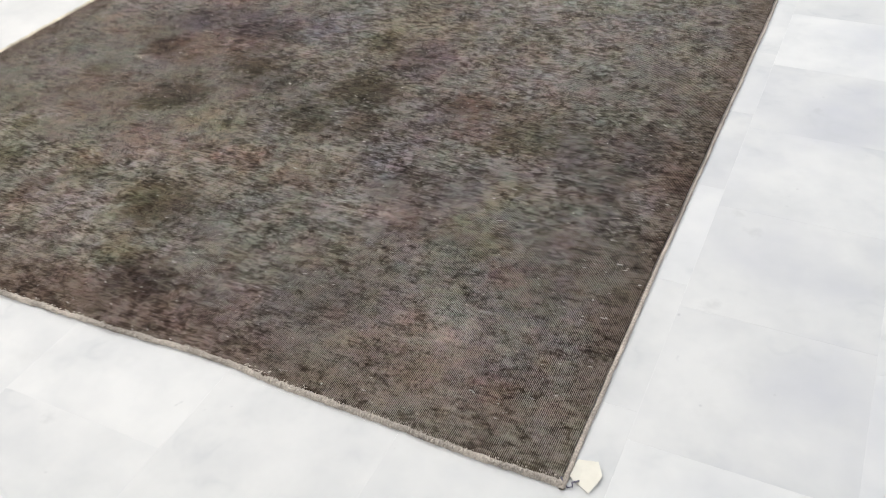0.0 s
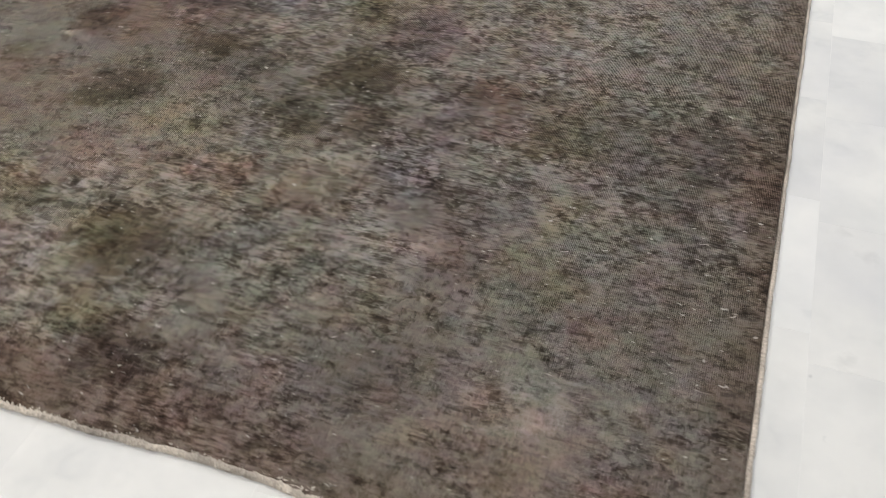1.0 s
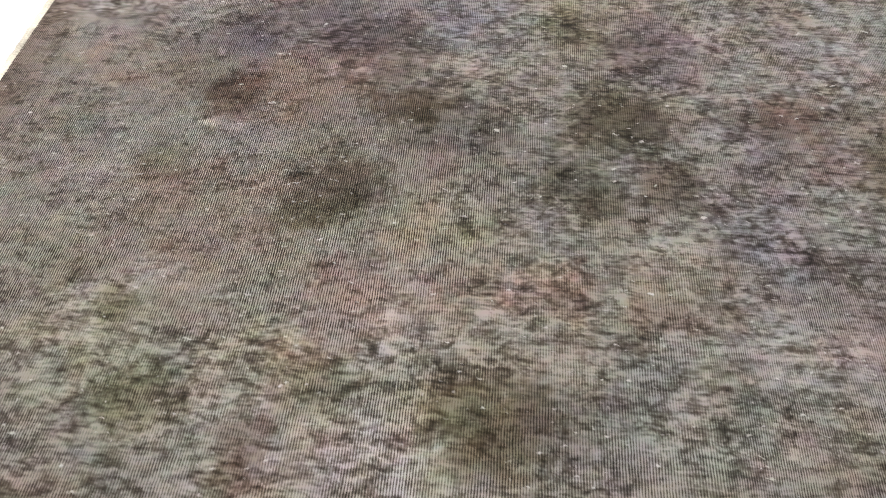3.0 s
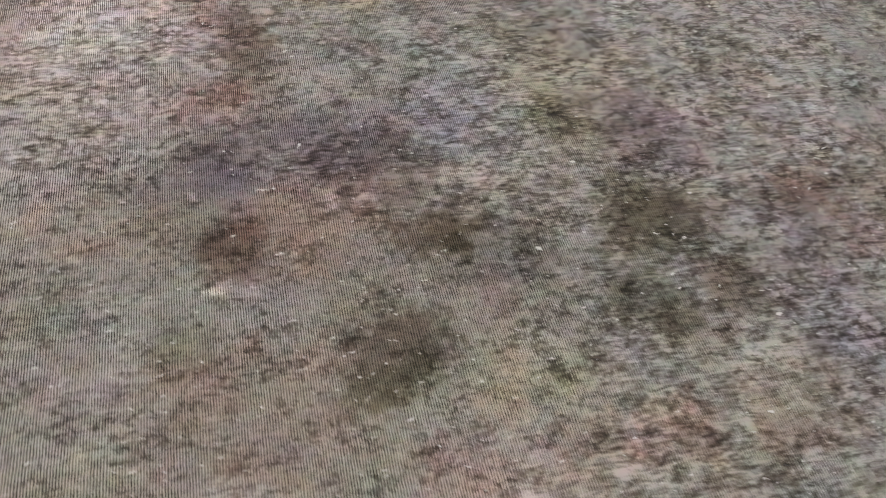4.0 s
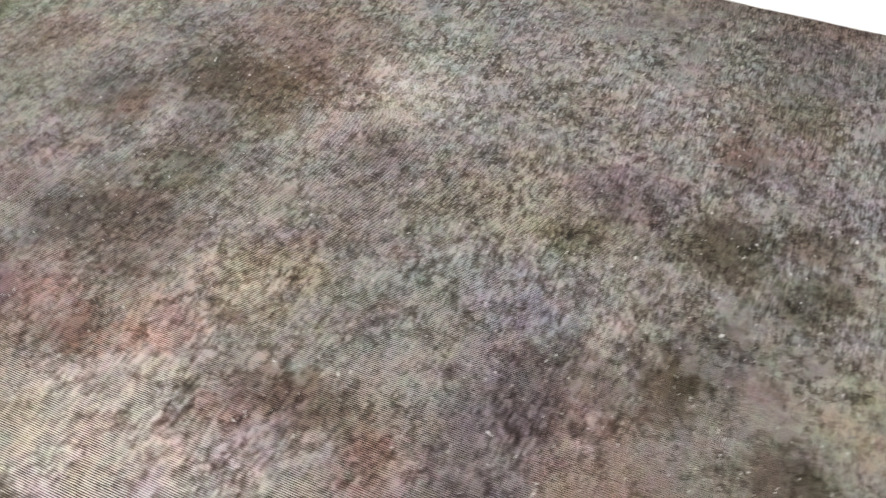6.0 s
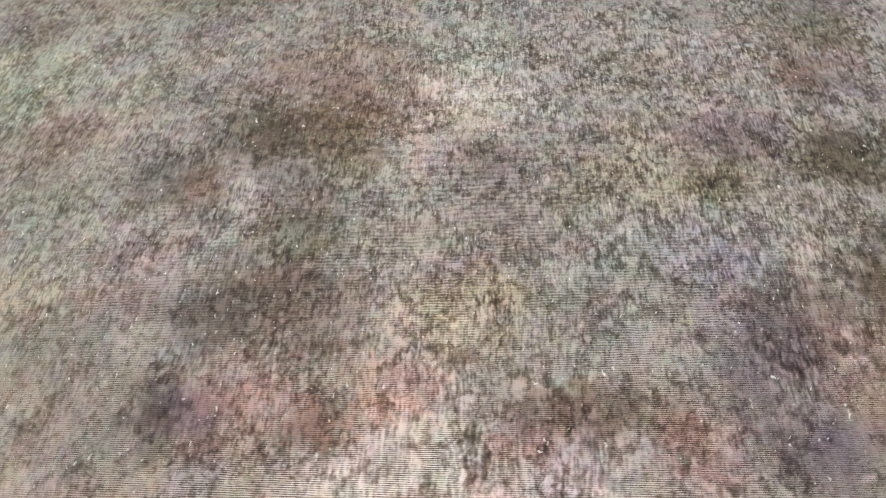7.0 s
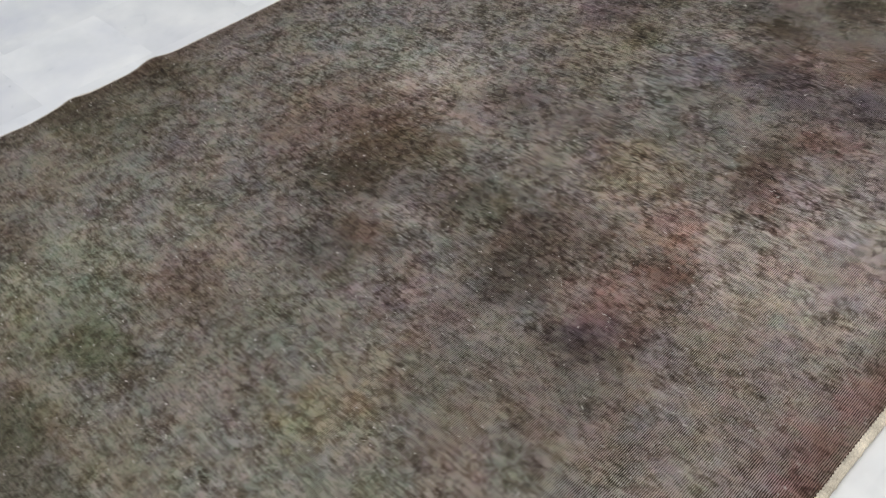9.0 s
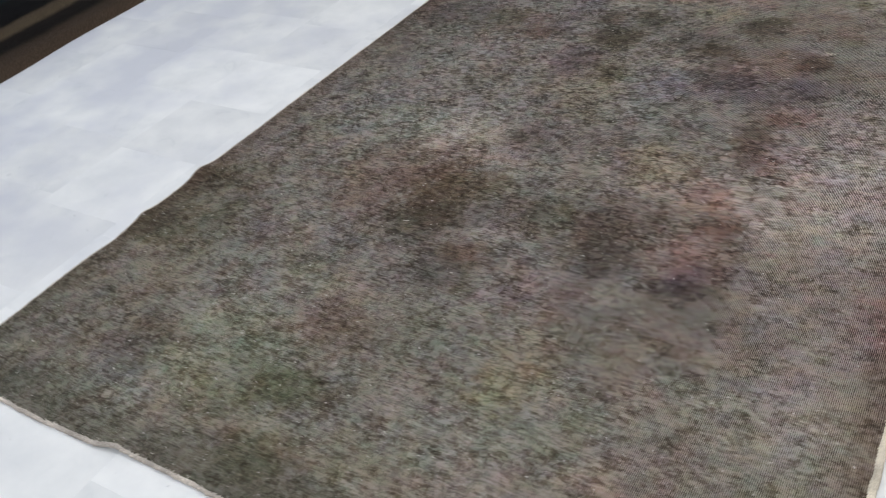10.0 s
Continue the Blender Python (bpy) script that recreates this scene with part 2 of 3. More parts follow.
    return n.shade(Base_Color=colour, Roughness=rough, Specular_IOR_Level=0.35, Normal=n.bump(n.noise(at, 25.0, 2.0), 0.05, 0.002))


def plain_material(name, tint, rough=0.85, scale=30.0, vary=0.08, bump=0.1):
    n = Nodes(name)
    at = n.place()
    tone = n.math("MULTIPLY", n.remap(n.noise(at, scale, 4.0), 0.3, 0.7, 1 - vary, 1 + vary), n.remap(n.noise(at, scale * 0.06, 3.0), 0.3, 0.7, 1 - vary, 1 + vary))
    colour = n.mix(1.0, (*tint, 1), tone, "MULTIPLY")
    return n.shade(Base_Color=colour, Roughness=rough, Normal=n.bump(n.noise(at, scale * 4, 2.0), bump, 0.003))


M_RUG = rug_material()
M_SELVEDGE = cord_material("grey_beige_overcast_wool", (0.50, 0.44, 0.385), 0.0075, 1)
M_CREAM_CORD = cord_material("cream_overcast_wool", (0.71, 0.635, 0.515), 0.006, 1)
M_END = cord_material("cream_cotton_warp", (0.57, 0.512, 0.455), 0.005, 0)
M_MARBLE = marble_material()
M_GROUT = plain_material("pale_grout", (0.86, 0.86, 0.86))
M_WALL = plain_material("white_wall_paint", (0.78, 0.77, 0.75), vary=0.02)
M_PAPER = plain_material("cream_card", (0.84, 0.81, 0.72), scale=80.0, vary=0.03)
M_THREAD = plain_material("grey_violet_thread", (0.16, 0.15, 0.20), scale=300.0, vary=0.2)
M_LAMP_FRAME = plain_material("white_enamel", (0.8, 0.8, 0.8), 0.5)


# ---------------------------------------------------------------- building helpers
def mesh_of(name, verts, faces, smooth=False):
    me = bpy.data.meshes.new(name)
    me.from_pydata(verts, [], faces)
    me.update()
    if smooth:
        me.polygons.foreach_set("use_smooth", [True] * len(me.polygons))
    return me


def part_of(name, me, material, parent, label=""):
    ob = new(name, me)
    me.materials.clear()
    me.materials.append(material)
    ob.parent = parent
    return tagged(ob, label)


def box(bm, x0, x1, y0, y1, z0, z1):
    m = Matrix.LocRotScale(((x0 + x1) / 2, (y0 + y1) / 2, (z0 + z1) / 2), None, (x1 - x0, y1 - y0, z1 - z0))
    return bmesh.ops.create_cube(bm, size=1.0, matrix=m)["verts"]


def from_bm(name, bm, bevel=0.0):
    if bevel:
        bmesh.ops.bevel(bm, geom=bm.edges[:], offset=bevel, segments=2, affect="EDGES")
    me = bpy.data.meshes.new(name)
    bm.to_mesh(me)
    bm.free()
    return me


def setting(name, boxes, material, label, bevel=0.0):
    bm = bmesh.new()
    for b in boxes:
        box(bm, *b)
    ob = new(name, from_bm(name, bm, bevel))
    ob.data.materials.append(material)
    return tagged(ob, label, kind="structure")


def smooth_noise(x, y, cell, seed):
    """Value noise from -1 to 1 over arrays of places, with cells of that size in metres."""
    rng = np.random.RandomState(seed)
    grid = rng.uniform(-1, 1, (256, 256))
    u, v = x / cell + 100, y / cell + 100
    i, j = np.floor(u).astype(int), np.floor(v).astype(int)
    a, b = u - i, v - j
    a, b = a * a * (3 - 2 * a), b * b * (3 - 2 * b)
    g = lambda p, q: grid[p % 256, q % 256]
    return (g(i, j) * (1 - a) + g(i + 1, j) * a) * (1 - b) + (g(i, j + 1) * (1 - a) + g(i + 1, j + 1) * a) * b


def cloudy(x, y, cell, seed, octaves=3):
    return sum(smooth_noise(x, y, cell / 2**k, seed + k) * 0.6**k for k in range(octaves)) / 1.6


# ---------------------------------------------------------------- room
# unseen walls and ceiling, added to enclose the floor and bounce the light
x0, x1, y0, y1, top = ROOM
setting("wall_east", [(x1, x1 + 0.2, y0 - 0.2, y1 + 0.2, 0, top)], M_WALL, "plain white painted wall, unseen, added to close the room")
setting("wall_west", [(x0 - 0.2, x0, y0 - 0.2, y1 + 0.2, 0, top)], M_WALL, "plain white painted wall, unseen, added to close the room")
setting("wall_north", [(x0, x1, y1, y1 + 0.2, 0, top)], M_WALL, "plain white painted wall, unseen, added to close the room")
setting("wall_south", [(x0, x1, y0 - 0.2, y0, 0, top)], M_WALL, "plain white painted wall, unseen, added to close the room")
setting("ceiling", [(x0 - 0.2, x1 + 0.2, y0 - 0.2, y1 + 0.2, top, top + 0.2)], M_WALL, "plain white painted ceiling, unseen, added to close the room")


# fitting for the added, unseen panels; its diffuser glows
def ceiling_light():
    n = Nodes("added_lamp_diffuser")
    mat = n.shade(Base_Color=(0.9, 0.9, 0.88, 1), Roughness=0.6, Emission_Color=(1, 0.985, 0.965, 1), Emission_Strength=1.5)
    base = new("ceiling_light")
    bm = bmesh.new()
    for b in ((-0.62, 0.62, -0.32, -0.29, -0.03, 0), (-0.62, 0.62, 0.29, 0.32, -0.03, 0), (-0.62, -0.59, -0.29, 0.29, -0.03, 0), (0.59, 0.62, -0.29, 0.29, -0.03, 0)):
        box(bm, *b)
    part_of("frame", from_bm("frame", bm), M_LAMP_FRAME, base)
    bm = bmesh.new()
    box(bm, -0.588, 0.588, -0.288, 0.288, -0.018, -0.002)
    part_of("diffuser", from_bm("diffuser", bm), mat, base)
    return tagged(base, "flat white panel lamp, unseen, added to light the room", "lamp", "ceiling panel lamps")


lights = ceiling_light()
lights.matrix_basis = pose(*ADDED_PANELS[0], top - 0.001)
for px, py in ADDED_PANELS[1:]:
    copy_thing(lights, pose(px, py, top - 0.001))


# ---------------------------------------------------------------- the rug
HALF_W, HALF_L, PILE = 0.903, 1.41, 0.008


def side_edge(y, side):
    """How far the long edge strays outwards at y."""
    stray = 0.004 * np.sin(2.1 * y + 0.6 * side) + 0.002 * cloudy(y, y * 0, 0.18, 33 + side)
    if side < 0:
        stray = stray + 0.001 - 0.007 * y
    if side > 0:
        stray = stray + 0.008 * np.exp(-((y - 0.568) / 0.035) ** 2) + 0.005 * np.exp(-((y - 0.79) / 0.025) ** 2) - 0.008 * np.exp(-((y - 0.91) / 0.05) ** 2)
    return stray


def end_edge_line(x, end):
    """How far the short edge strays outwards at x."""
    if end < 0:
        return 0.002 - 0.014 * np.exp(-((x - 0.36) / 0.16) ** 2) + 0.006 * cloudy(x, x * 0, 0.22, 37)
    return 0.002 + 0.012 / (1 + np.exp(-(x - 0.37) / 0.012)) + 0.006 * cloudy(x, x * 0, 0.2, 39)


def lift(x, y):
    """The rug's slow waves above the floor."""
    wave = 0.0012 * (cloudy(x, y, 0.5, 40, 2) + 0.6)
    wave = wave + 0.006 * np.exp(-((x - 0.91) / 0.035) ** 2 - ((y - 0.57) / 0.04) ** 2) + 0.005 * np.exp(-((x - 0.91) / 0.03) ** 2 - ((y - 0.79) / 0.04) ** 2)
    wave = wave + 0.008 * np.exp(-((x - 0.37) / 0.05) ** 2 - ((y - HALF_L) / 0.03) ** 2)
    return np.maximum(wave, 0)


# the worn design: soft patches of (x, y, half width, half length, strength), dye by dye
PALE = [(0.63, -1.17, 0.055, 0.053, 0.4), (-0.17, -0.94, 0.086, 0.055, 0.3), (0.59, -0.17, 0.083, 0.103, 0.3), (-0.16, -1.16, 0.069, 0.064, 0.4), (-0.19, -1.11, 0.071, 0.057, 0.6), (0.45, -1.04, 0.059, 0.041, 0.3),
        (-0.12, -0.73, 0.032, 0.034, 0.5), (-0.63, -1.01, 0.050, 0.068, 0.4), (-0.70, 0.13, 0.115, 0.145, 0.9), (0.27, 0.09, 0.093, 0.094, 0.55), (-0.23, 0.24, 0.097, 0.115, 0.4), (-0.13, -0.83, 0.047, 0.046, 0.3),
        (-0.68, -0.10, 0.079, 0.104, 0.4), (0.31, 0.15, 0.111, 0.099, 0.5), (0.28, 0.05, 0.097, 0.071, 0.7), (0.30, 0.22, 0.192, 0.054, 0.4), (0.01, 0.55, 0.039, 0.031, 0.9), (-0.35, 0.65, 0.045, 0.043, 0.55),
        (-0.54, 0.21, 0.077, 0.156, 0.7), (-0.58, 0.02, 0.053, 0.071, 0.5)]
PALE_2 = [(0.53, 0.19, 0.106, 0.089, 0.4), (-0.65, 0.19, 0.090, 0.112, 0.5), (-0.66, -0.02, 0.058, 0.075, 0.4), (-0.35, 0.62, 0.053, 0.052, 0.5), (-0.52, -0.58, 0.015, 0.009, 2.4), (-0.32, -0.59, 0.007, 0.007, 2),
          (-0.35, -0.44, 0.008, 0.008, 1.6), (-0.54, -0.40, 0.007, 0.020, 1.8), (-0.06, -0.52, 0.007, 0.006, 1.6), (-0.41, -0.53, 0.006, 0.006, 2)]
TAN = [(-0.35, -0.99, 0.037, 0.033, 0.7), (-0.73, -0.46, 0.097, 0.065, 0.5), (0.16, -0.84, 0.049, 0.031, 0.5), (-0.03, -1.22, 0.051, 0.028, 0.5), (0.00, -0.85, 0.043, 0.030, 0.6), (-0.41, 0.25, 0.058, 0.075, 0.6),
       (-0.14, -0.75, 0.048, 0.060, 0.4), (-0.26, 0.14, 0.075, 0.110, 0.5), (-0.24, 0.96, 0.049, 0.072, 0.9), (-0.10, 1.09, 0.083, 0.066, 0.4), (-0.27, 0.96, 0.074, 0.065, 0.5), (-0.20, 0.85, 0.090, 0.069, 0.3)]
SAGE = [(0.69, -0.40, 0.063, 0.066, 0.5), (0.55, -0.95, 0.037, 0.040, 0.6), (0.51, -1.00, 0.048, 0.037, 0.5), (-0.46, -1.17, 0.060, 0.046, 0.5), (0.24, -0.00, 0.064, 0.038, 0.4), (0.27, 0.09, 0.068, 0.072, 0.4),
        (0.33, 1.04, 0.171, 0.074, 0.6), (0.54, 0.16, 0.136, 0.112, 0.6), (0.35, 0.79, 0.100, 0.070, 0.4), (0.33, 1.13, 0.158, 0.109, 1), (0.66, -0.84, 0.068, 0.052, 0.4), (-0.40, 1.02, 0.076, 0.058, 0.4)]
LILAC = [(-0.17, -1.14, 0.070, 0.053, 0.5), (0.31, -0.72, 0.032, 0.071, 0.7), (0.27, -0.59, 0.043, 0.077, 0.5), (0.29, -0.77, 0.047, 0.085, 0.6), (-0.17, -0.28, 0.014, 0.017, 1), (-0.14, -0.23, 0.055, 0.053, 0.4),
         (-0.81, -0.24, 0.051, 0.057, 0.6), (-0.16, -0.30, 0.050, 0.055, 0.73), (0.20, 0.70, 0.090, 0.070, 0.6), (-0.10, 0.74, 0.052, 0.039, 0.5), (0.49, 1.24, 0.077, 0.051, 0.5), (0.13, 0.77, 0.089, 0.072, 0.4),
         (0.15, 0.70, 0.075, 0.062, 0.5), (0.32, 1.12, 0.078, 0.049, 0.4), (-0.11, 1.09, 0.067, 0.056, 0.4)]
SLATE = [(-0.10, -0.74, 0.048, 0.046, 0.5), (-0.15, -0.19, 0.071, 0.103, 0.6), (0.50, 0.14, 0.150, 0.128, 0.7), (-0.09, -0.31, 0.120, 0.089, 0.5), (-0.69, 0.81, 0.073, 0.074, 0.4)]
YELLOW = [(0.08, -0.35, 0.076, 0.065, 0.7), (0.51, -0.62, 0.042, 0.046, 0.6), (0.56, -0.80, 0.033, 0.032, 1), (-0.10, -0.73, 0.069, 0.075, 0.5), (0.58, -0.65, 0.032, 0.043, 0.4), (0.56, -0.84, 0.025, 0.021, 0.6),
          (0.54, -0.93, 0.048, 0.029, 0.4), (-0.16, -0.74, 0.052, 0.060, 0.5), (-0.58, -0.49, 0.040, 0.058, 0.6), (0.01, -0.08, 0.070, 0.074, 0.8), (0.03, -0.28, 0.049, 0.052, 0.5), (0.05, -0.20, 0.083, 0.062, 0.6),
          (0.06, -0.13, 0.068, 0.096, 0.7), (-0.24, 0.06, 0.050, 0.048, 0.7), (0.02, -0.12, 0.078, 0.085, 0.6), (-0.25, 0.11, 0.062, 0.065, 0.7), (-0.26, 0.96, 0.063, 0.058, 0.6), (-0.29, 0.14, 0.074, 0.086, 0.6),
          (-0.61, 0.43, 0.055, 0.060, 0.5), (0.14, -0.18, 0.120, 0.062, 0.5)]
YELLOW_2 = [(-0.09, 1.26, 0.078, 0.046, 0.4)]
ROSE = [(-0.18, -0.93, 0.091, 0.050, 0.55), (0.40, -0.59, 0.050, 0.053, 0.5), (0.66, -1.04, 0.030, 0.032, 0.4), (-0.27, -0.88, 0.070, 0.042, 0.7), (-0.25, -0.91, 0.064, 0.051, 1), (-0.27, -0.99, 0.038, 0.024, 0.8),
        (-0.25, -0.94, 0.050, 0.036, 0.8), (-0.15, -0.65, 0.033, 0.034, 0.6), (-0.81, 0.05, 0.042, 0.143, 0.4), (-0.13, 0.70, 0.061, 0.080, 0.5), (-0.52, -0.20, 0.043, 0.051, 1), (0.37, -0.50, 0.054, 0.046, 0.5),
        (0.01, -0.88, 0.059, 0.049, 0.6), (-0.21, 0.72, 0.051, 0.054, 0.5), (-0.42, 0.51, 0.050, 0.059, 0.55), (-0.49, -0.21, 0.044, 0.060, 1), (-0.40, 0.48, 0.053, 0.075, 0.6), (-0.20, 0.68, 0.075, 0.064, 0.4),
        (-0.41, 0.25, 0.064, 0.069, 0.5), (-0.86, 0.34, 0.034, 0.053, 0.75)]
ROSE_2 = [(-0.54, 0.04, 0.059, 0.072, 0.5), (-0.86, 0.36, 0.032, 0.045, 1.0), (-0.85, 0.40, 0.021, 0.030, 1.0), (-0.85, 0.51, 0.032, 0.045, 1.0), (-0.86, 0.59, 0.028, 0.040, 1.0)]
MADDER = [(0.38, -0.52, 0.073, 0.062, 0.55), (0.63, -1.27, 0.106, 0.068, 0.35), (0.76, -1.30, 0.080, 0.053, 0.4), (-0.48, -0.78, 0.120, 0.097, 0.5), (0.18, -1.32, 0.085, 0.043, 0.4), (0.81, -0.60, 0.046, 0.110, 0.6),
          (0.17, -0.92, 0.037, 0.024, 0.6), (0.15, -0.90, 0.050, 0.037, 0.6), (0.37, -0.51, 0.052, 0.034, 0.8), (-0.47, 0.01, 0.065, 0.090, 0.5), (-0.48, -0.16, 0.050, 0.053, 0.6), (0.39, -0.23, 0.069, 0.058, 0.4),
          (0.44, -0.63, 0.054, 0.052, 0.4), (0.39, 0.41, 0.106, 0.113, 0.7), (-0.47, 0.34, 0.042, 0.049, 1), (0.13, 0.98, 0.070, 0.055, 0.5), (0.38, 0.53, 0.086, 0.067, 0.7), (0.33, 0.36, 0.151, 0.125, 0.7),
          (-0.82, 0.49, 0.047, 0.073, 0.3), (0.17, 0.95, 0.091, 0.071, 0.6)]
MADDER_2 = [(-0.47, 0.49, 0.064, 0.069, 0.4), (0.84, -0.62, 0.055, 0.062, 0.6), (-0.07, -1.34, 0.089, 0.049, 0.35), (0.08, 0.94, 0.064, 0.050, 0.4)]
RUST = [(0.66, -1.03, 0.034, 0.036, 0.4), (-0.43, -0.46, 0.067, 0.053, 0.95), (-0.36, -1.24, 0.040, 0.018, 0.5), (-0.38, -0.53, 0.051, 0.047, 0.6), (-0.09, -0.87, 0.053, 0.031, 0.6), (-0.19, -0.81, 0.033, 0.023, 0.5),
        (-0.41, 0.25, 0.044, 0.057, 0.3), (-0.47, 0.40, 0.051, 0.063, 0.5), (-0.38, -0.47, 0.036, 0.057, 0.8), (0.03, 0.63, 0.037, 0.040, 0.6), (-0.45, 0.28, 0.035, 0.041, 0.5), (0.42, 0.73, 0.052, 0.048, 0.4),
        (-0.34, -0.46, 0.073, 0.060, 0.6)]
VIOLET = [(-0.50, -0.34, 0.054, 0.064, 0.77), (-0.36, -0.30, 0.129, 0.060, 0.7), (-0.38, -0.37, 0.077, 0.041, 0.4), (0.17, -0.35, 0.074, 0.091, 0.6), (-0.33, -0.37, 0.069, 0.049, 0.8), (-0.26, -0.39, 0.078, 0.094, 0.6),
          (-0.46, 0.57, 0.047, 0.048, 0.8), (-0.48, 0.54, 0.042, 0.047, 0.6), (0.06, -1.28, 0.048, 0.050, 0.4)]
MOSS = [(0.61, -0.97, 0.041, 0.051, 0.4), (-0.07, -1.10, 0.076, 0.073, 0.6), (-0.01, -1.24, 0.049, 0.036, 0.5), (-0.27, -1.05, 0.051, 0.049, 0.6), (0.53, -0.61, 0.085, 0.071, 0.35), (-0.48, -1.08, 0.047, 0.035, 0.7),
        (-0.32, -0.76, 0.056, 0.028, 0.6), (-0.56, -0.67, 0.041, 0.037, 0.55), (0.10, -0.55, 0.043, 0.027, 0.6), (0.05, -0.29, 0.058, 0.051, 0.5), (-0.55, -0.95, 0.031, 0.027, 0.6), (-0.20, -0.53, 0.049, 0.048, 0.8),
        (0.19, 0.41, 0.083, 0.099, 0.6), (-0.10, 0.44, 0.059, 0.072, 0.6), (0.09, -0.53, 0.082, 0.070, 0.6), (0.05, -0.69, 0.049, 0.051, 0.6), (0.21, 0.57, 0.092, 0.097, 0.4), (-0.24, -0.45, 0.047, 0.062, 0.5),
        (0.11, 0.37, 0.063, 0.060, 0.7), (0.12, 1.12, 0.067, 0.030, 0.6)]
MOSS_2 = [(0.16, 1.15, 0.066, 0.052, 0.7), (0.28, 1.17, 0.107, 0.076, 0.35), (0.80, 0.74, 0.177, 0.141, 0.5), (0.77, 0.56, 0.109, 0.079, 0.5), (-0.02, -1.10, 0.070, 0.063, 0.4), (0.10, 1.31, 0.070, 0.050, 0.5)]
CHARCOAL = [(0.10, -0.53, 0.077, 0.072, 0.55), (0.05, -0.68, 0.061, 0.058, 0.5), (0.73, -0.56, 0.086, 0.099, 0.6), (0.72, -0.72, 0.037, 0.041, 0.6), (-0.30, -0.71, 0.066, 0.051, 0.5), (0.09, -1.30, 0.053, 0.035, 0.4),
            (-0.12, -1.01, 0.015, 0.022, 0.5), (0.45, -0.97, 0.035, 0.053, 0.4), (-0.27, -0.33, 0.050, 0.050, 0.65), (0.16, -0.33, 0.053, 0.050, 0.4), (-0.12, -0.56, 0.073, 0.079, 0.5), (0.18, -0.68, 0.058, 0.049, 0.4),
            (0.66, -0.58, 0.110, 0.088, 0.5), (-0.02, 0.41, 0.074, 0.085, 0.48), (-0.21, 0.46, 0.064, 0.072, 0.4), (0.11, 0.12, 0.062, 0.068, 0.6), (-0.31, -0.33, 0.059, 0.050, 0.6), (0.17, 0.54, 0.082, 0.071, 0.8),
            (-0.48, 0.58, 0.075, 0.028, 0.7), (0.07, 0.49, 0.071, 0.061, 0.5)]
CHARCOAL_2 = [(-0.29, 0.56, 0.065, 0.051, 0.6), (0.04, 0.70, 0.056, 0.065, 0.6), (0.53, 1.15, 0.089, 0.059, 0.5), (-0.30, 0.53, 0.041, 0.042, 0.4), (0.50, 1.22, 0.062, 0.043, 0.4)]
UMBER = [(-0.06, -1.08, 0.068, 0.067, 0.55), (0.06, -1.28, 0.059, 0.046, 0.6), (-0.52, -0.51, 0.032, 0.038, 1), (-0.32, -0.73, 0.063, 0.062, 0.5), (-0.34, -1.15, 0.028, 0.039, 0.5), (0.50, -0.55, 0.085, 0.068, 0.3),
         (-0.21, -0.53, 0.054, 0.042, 0.6), (-0.29, -0.69, 0.048, 0.035, 0.65), (0.17, -0.70, 0.032, 0.023, 0.6), (-0.34, -1.13, 0.027, 0.029, 0.6), (-0.49, -0.52, 0.043, 0.049, 0.85), (0.12, -0.55, 0.074, 0.038, 0.6),
         (0.18, -0.68, 0.055, 0.045, 0.6), (-0.27, -0.72, 0.043, 0.039, 0.7), (0.35, -0.52, 0.056, 0.036, 0.5), (-0.25, 0.45, 0.072, 0.103, 0.55), (-0.49, 0.37, 0.040, 0.051, 0.4), (0.21, 0.44, 0.109, 0.110, 0.5),
         (-0.45, -0.04, 0.042, 0.075, 0.6), (-0.32, 0.36, 0.048, 0.052, 0.6)]
UMBER_2 = [(-0.24, 0.36, 0.055, 0.060, 0.5), (0.89, 0.59, 0.094, 0.062, 0.4), (0.82, 0.83, 0.092, 0.060, 0.4), (0.01, 0.65, 0.055, 0.048, 0.4)]
DYES = [(PALE + PALE_2, (1.36, 1.37, 1.39)), (TAN, (1.2, 1.14, 0.98)), (SAGE, (0.93, 1.03, 0.96)), (LILAC, (0.98, 0.955, 1.15)), (SLATE, (0.88, 0.97, 1.01)), (YELLOW + YELLOW_2, (1.03, 1.015, 0.85)),
        (ROSE + ROSE_2, (1.09, 0.88, 0.92)), (MADDER + MADDER_2, (0.80, 0.64, 0.60)), (RUST, (1.13, 0.90, 0.83)), (VIOLET, (0.62, 0.54, 0.64)), (MOSS + MOSS_2, (0.57, 0.57, 0.42)), (CHARCOAL + CHARCOAL_2, (0.54, 0.525, 0.515)), (UMBER + UMBER_2, (0.50, 0.41, 0.35))]
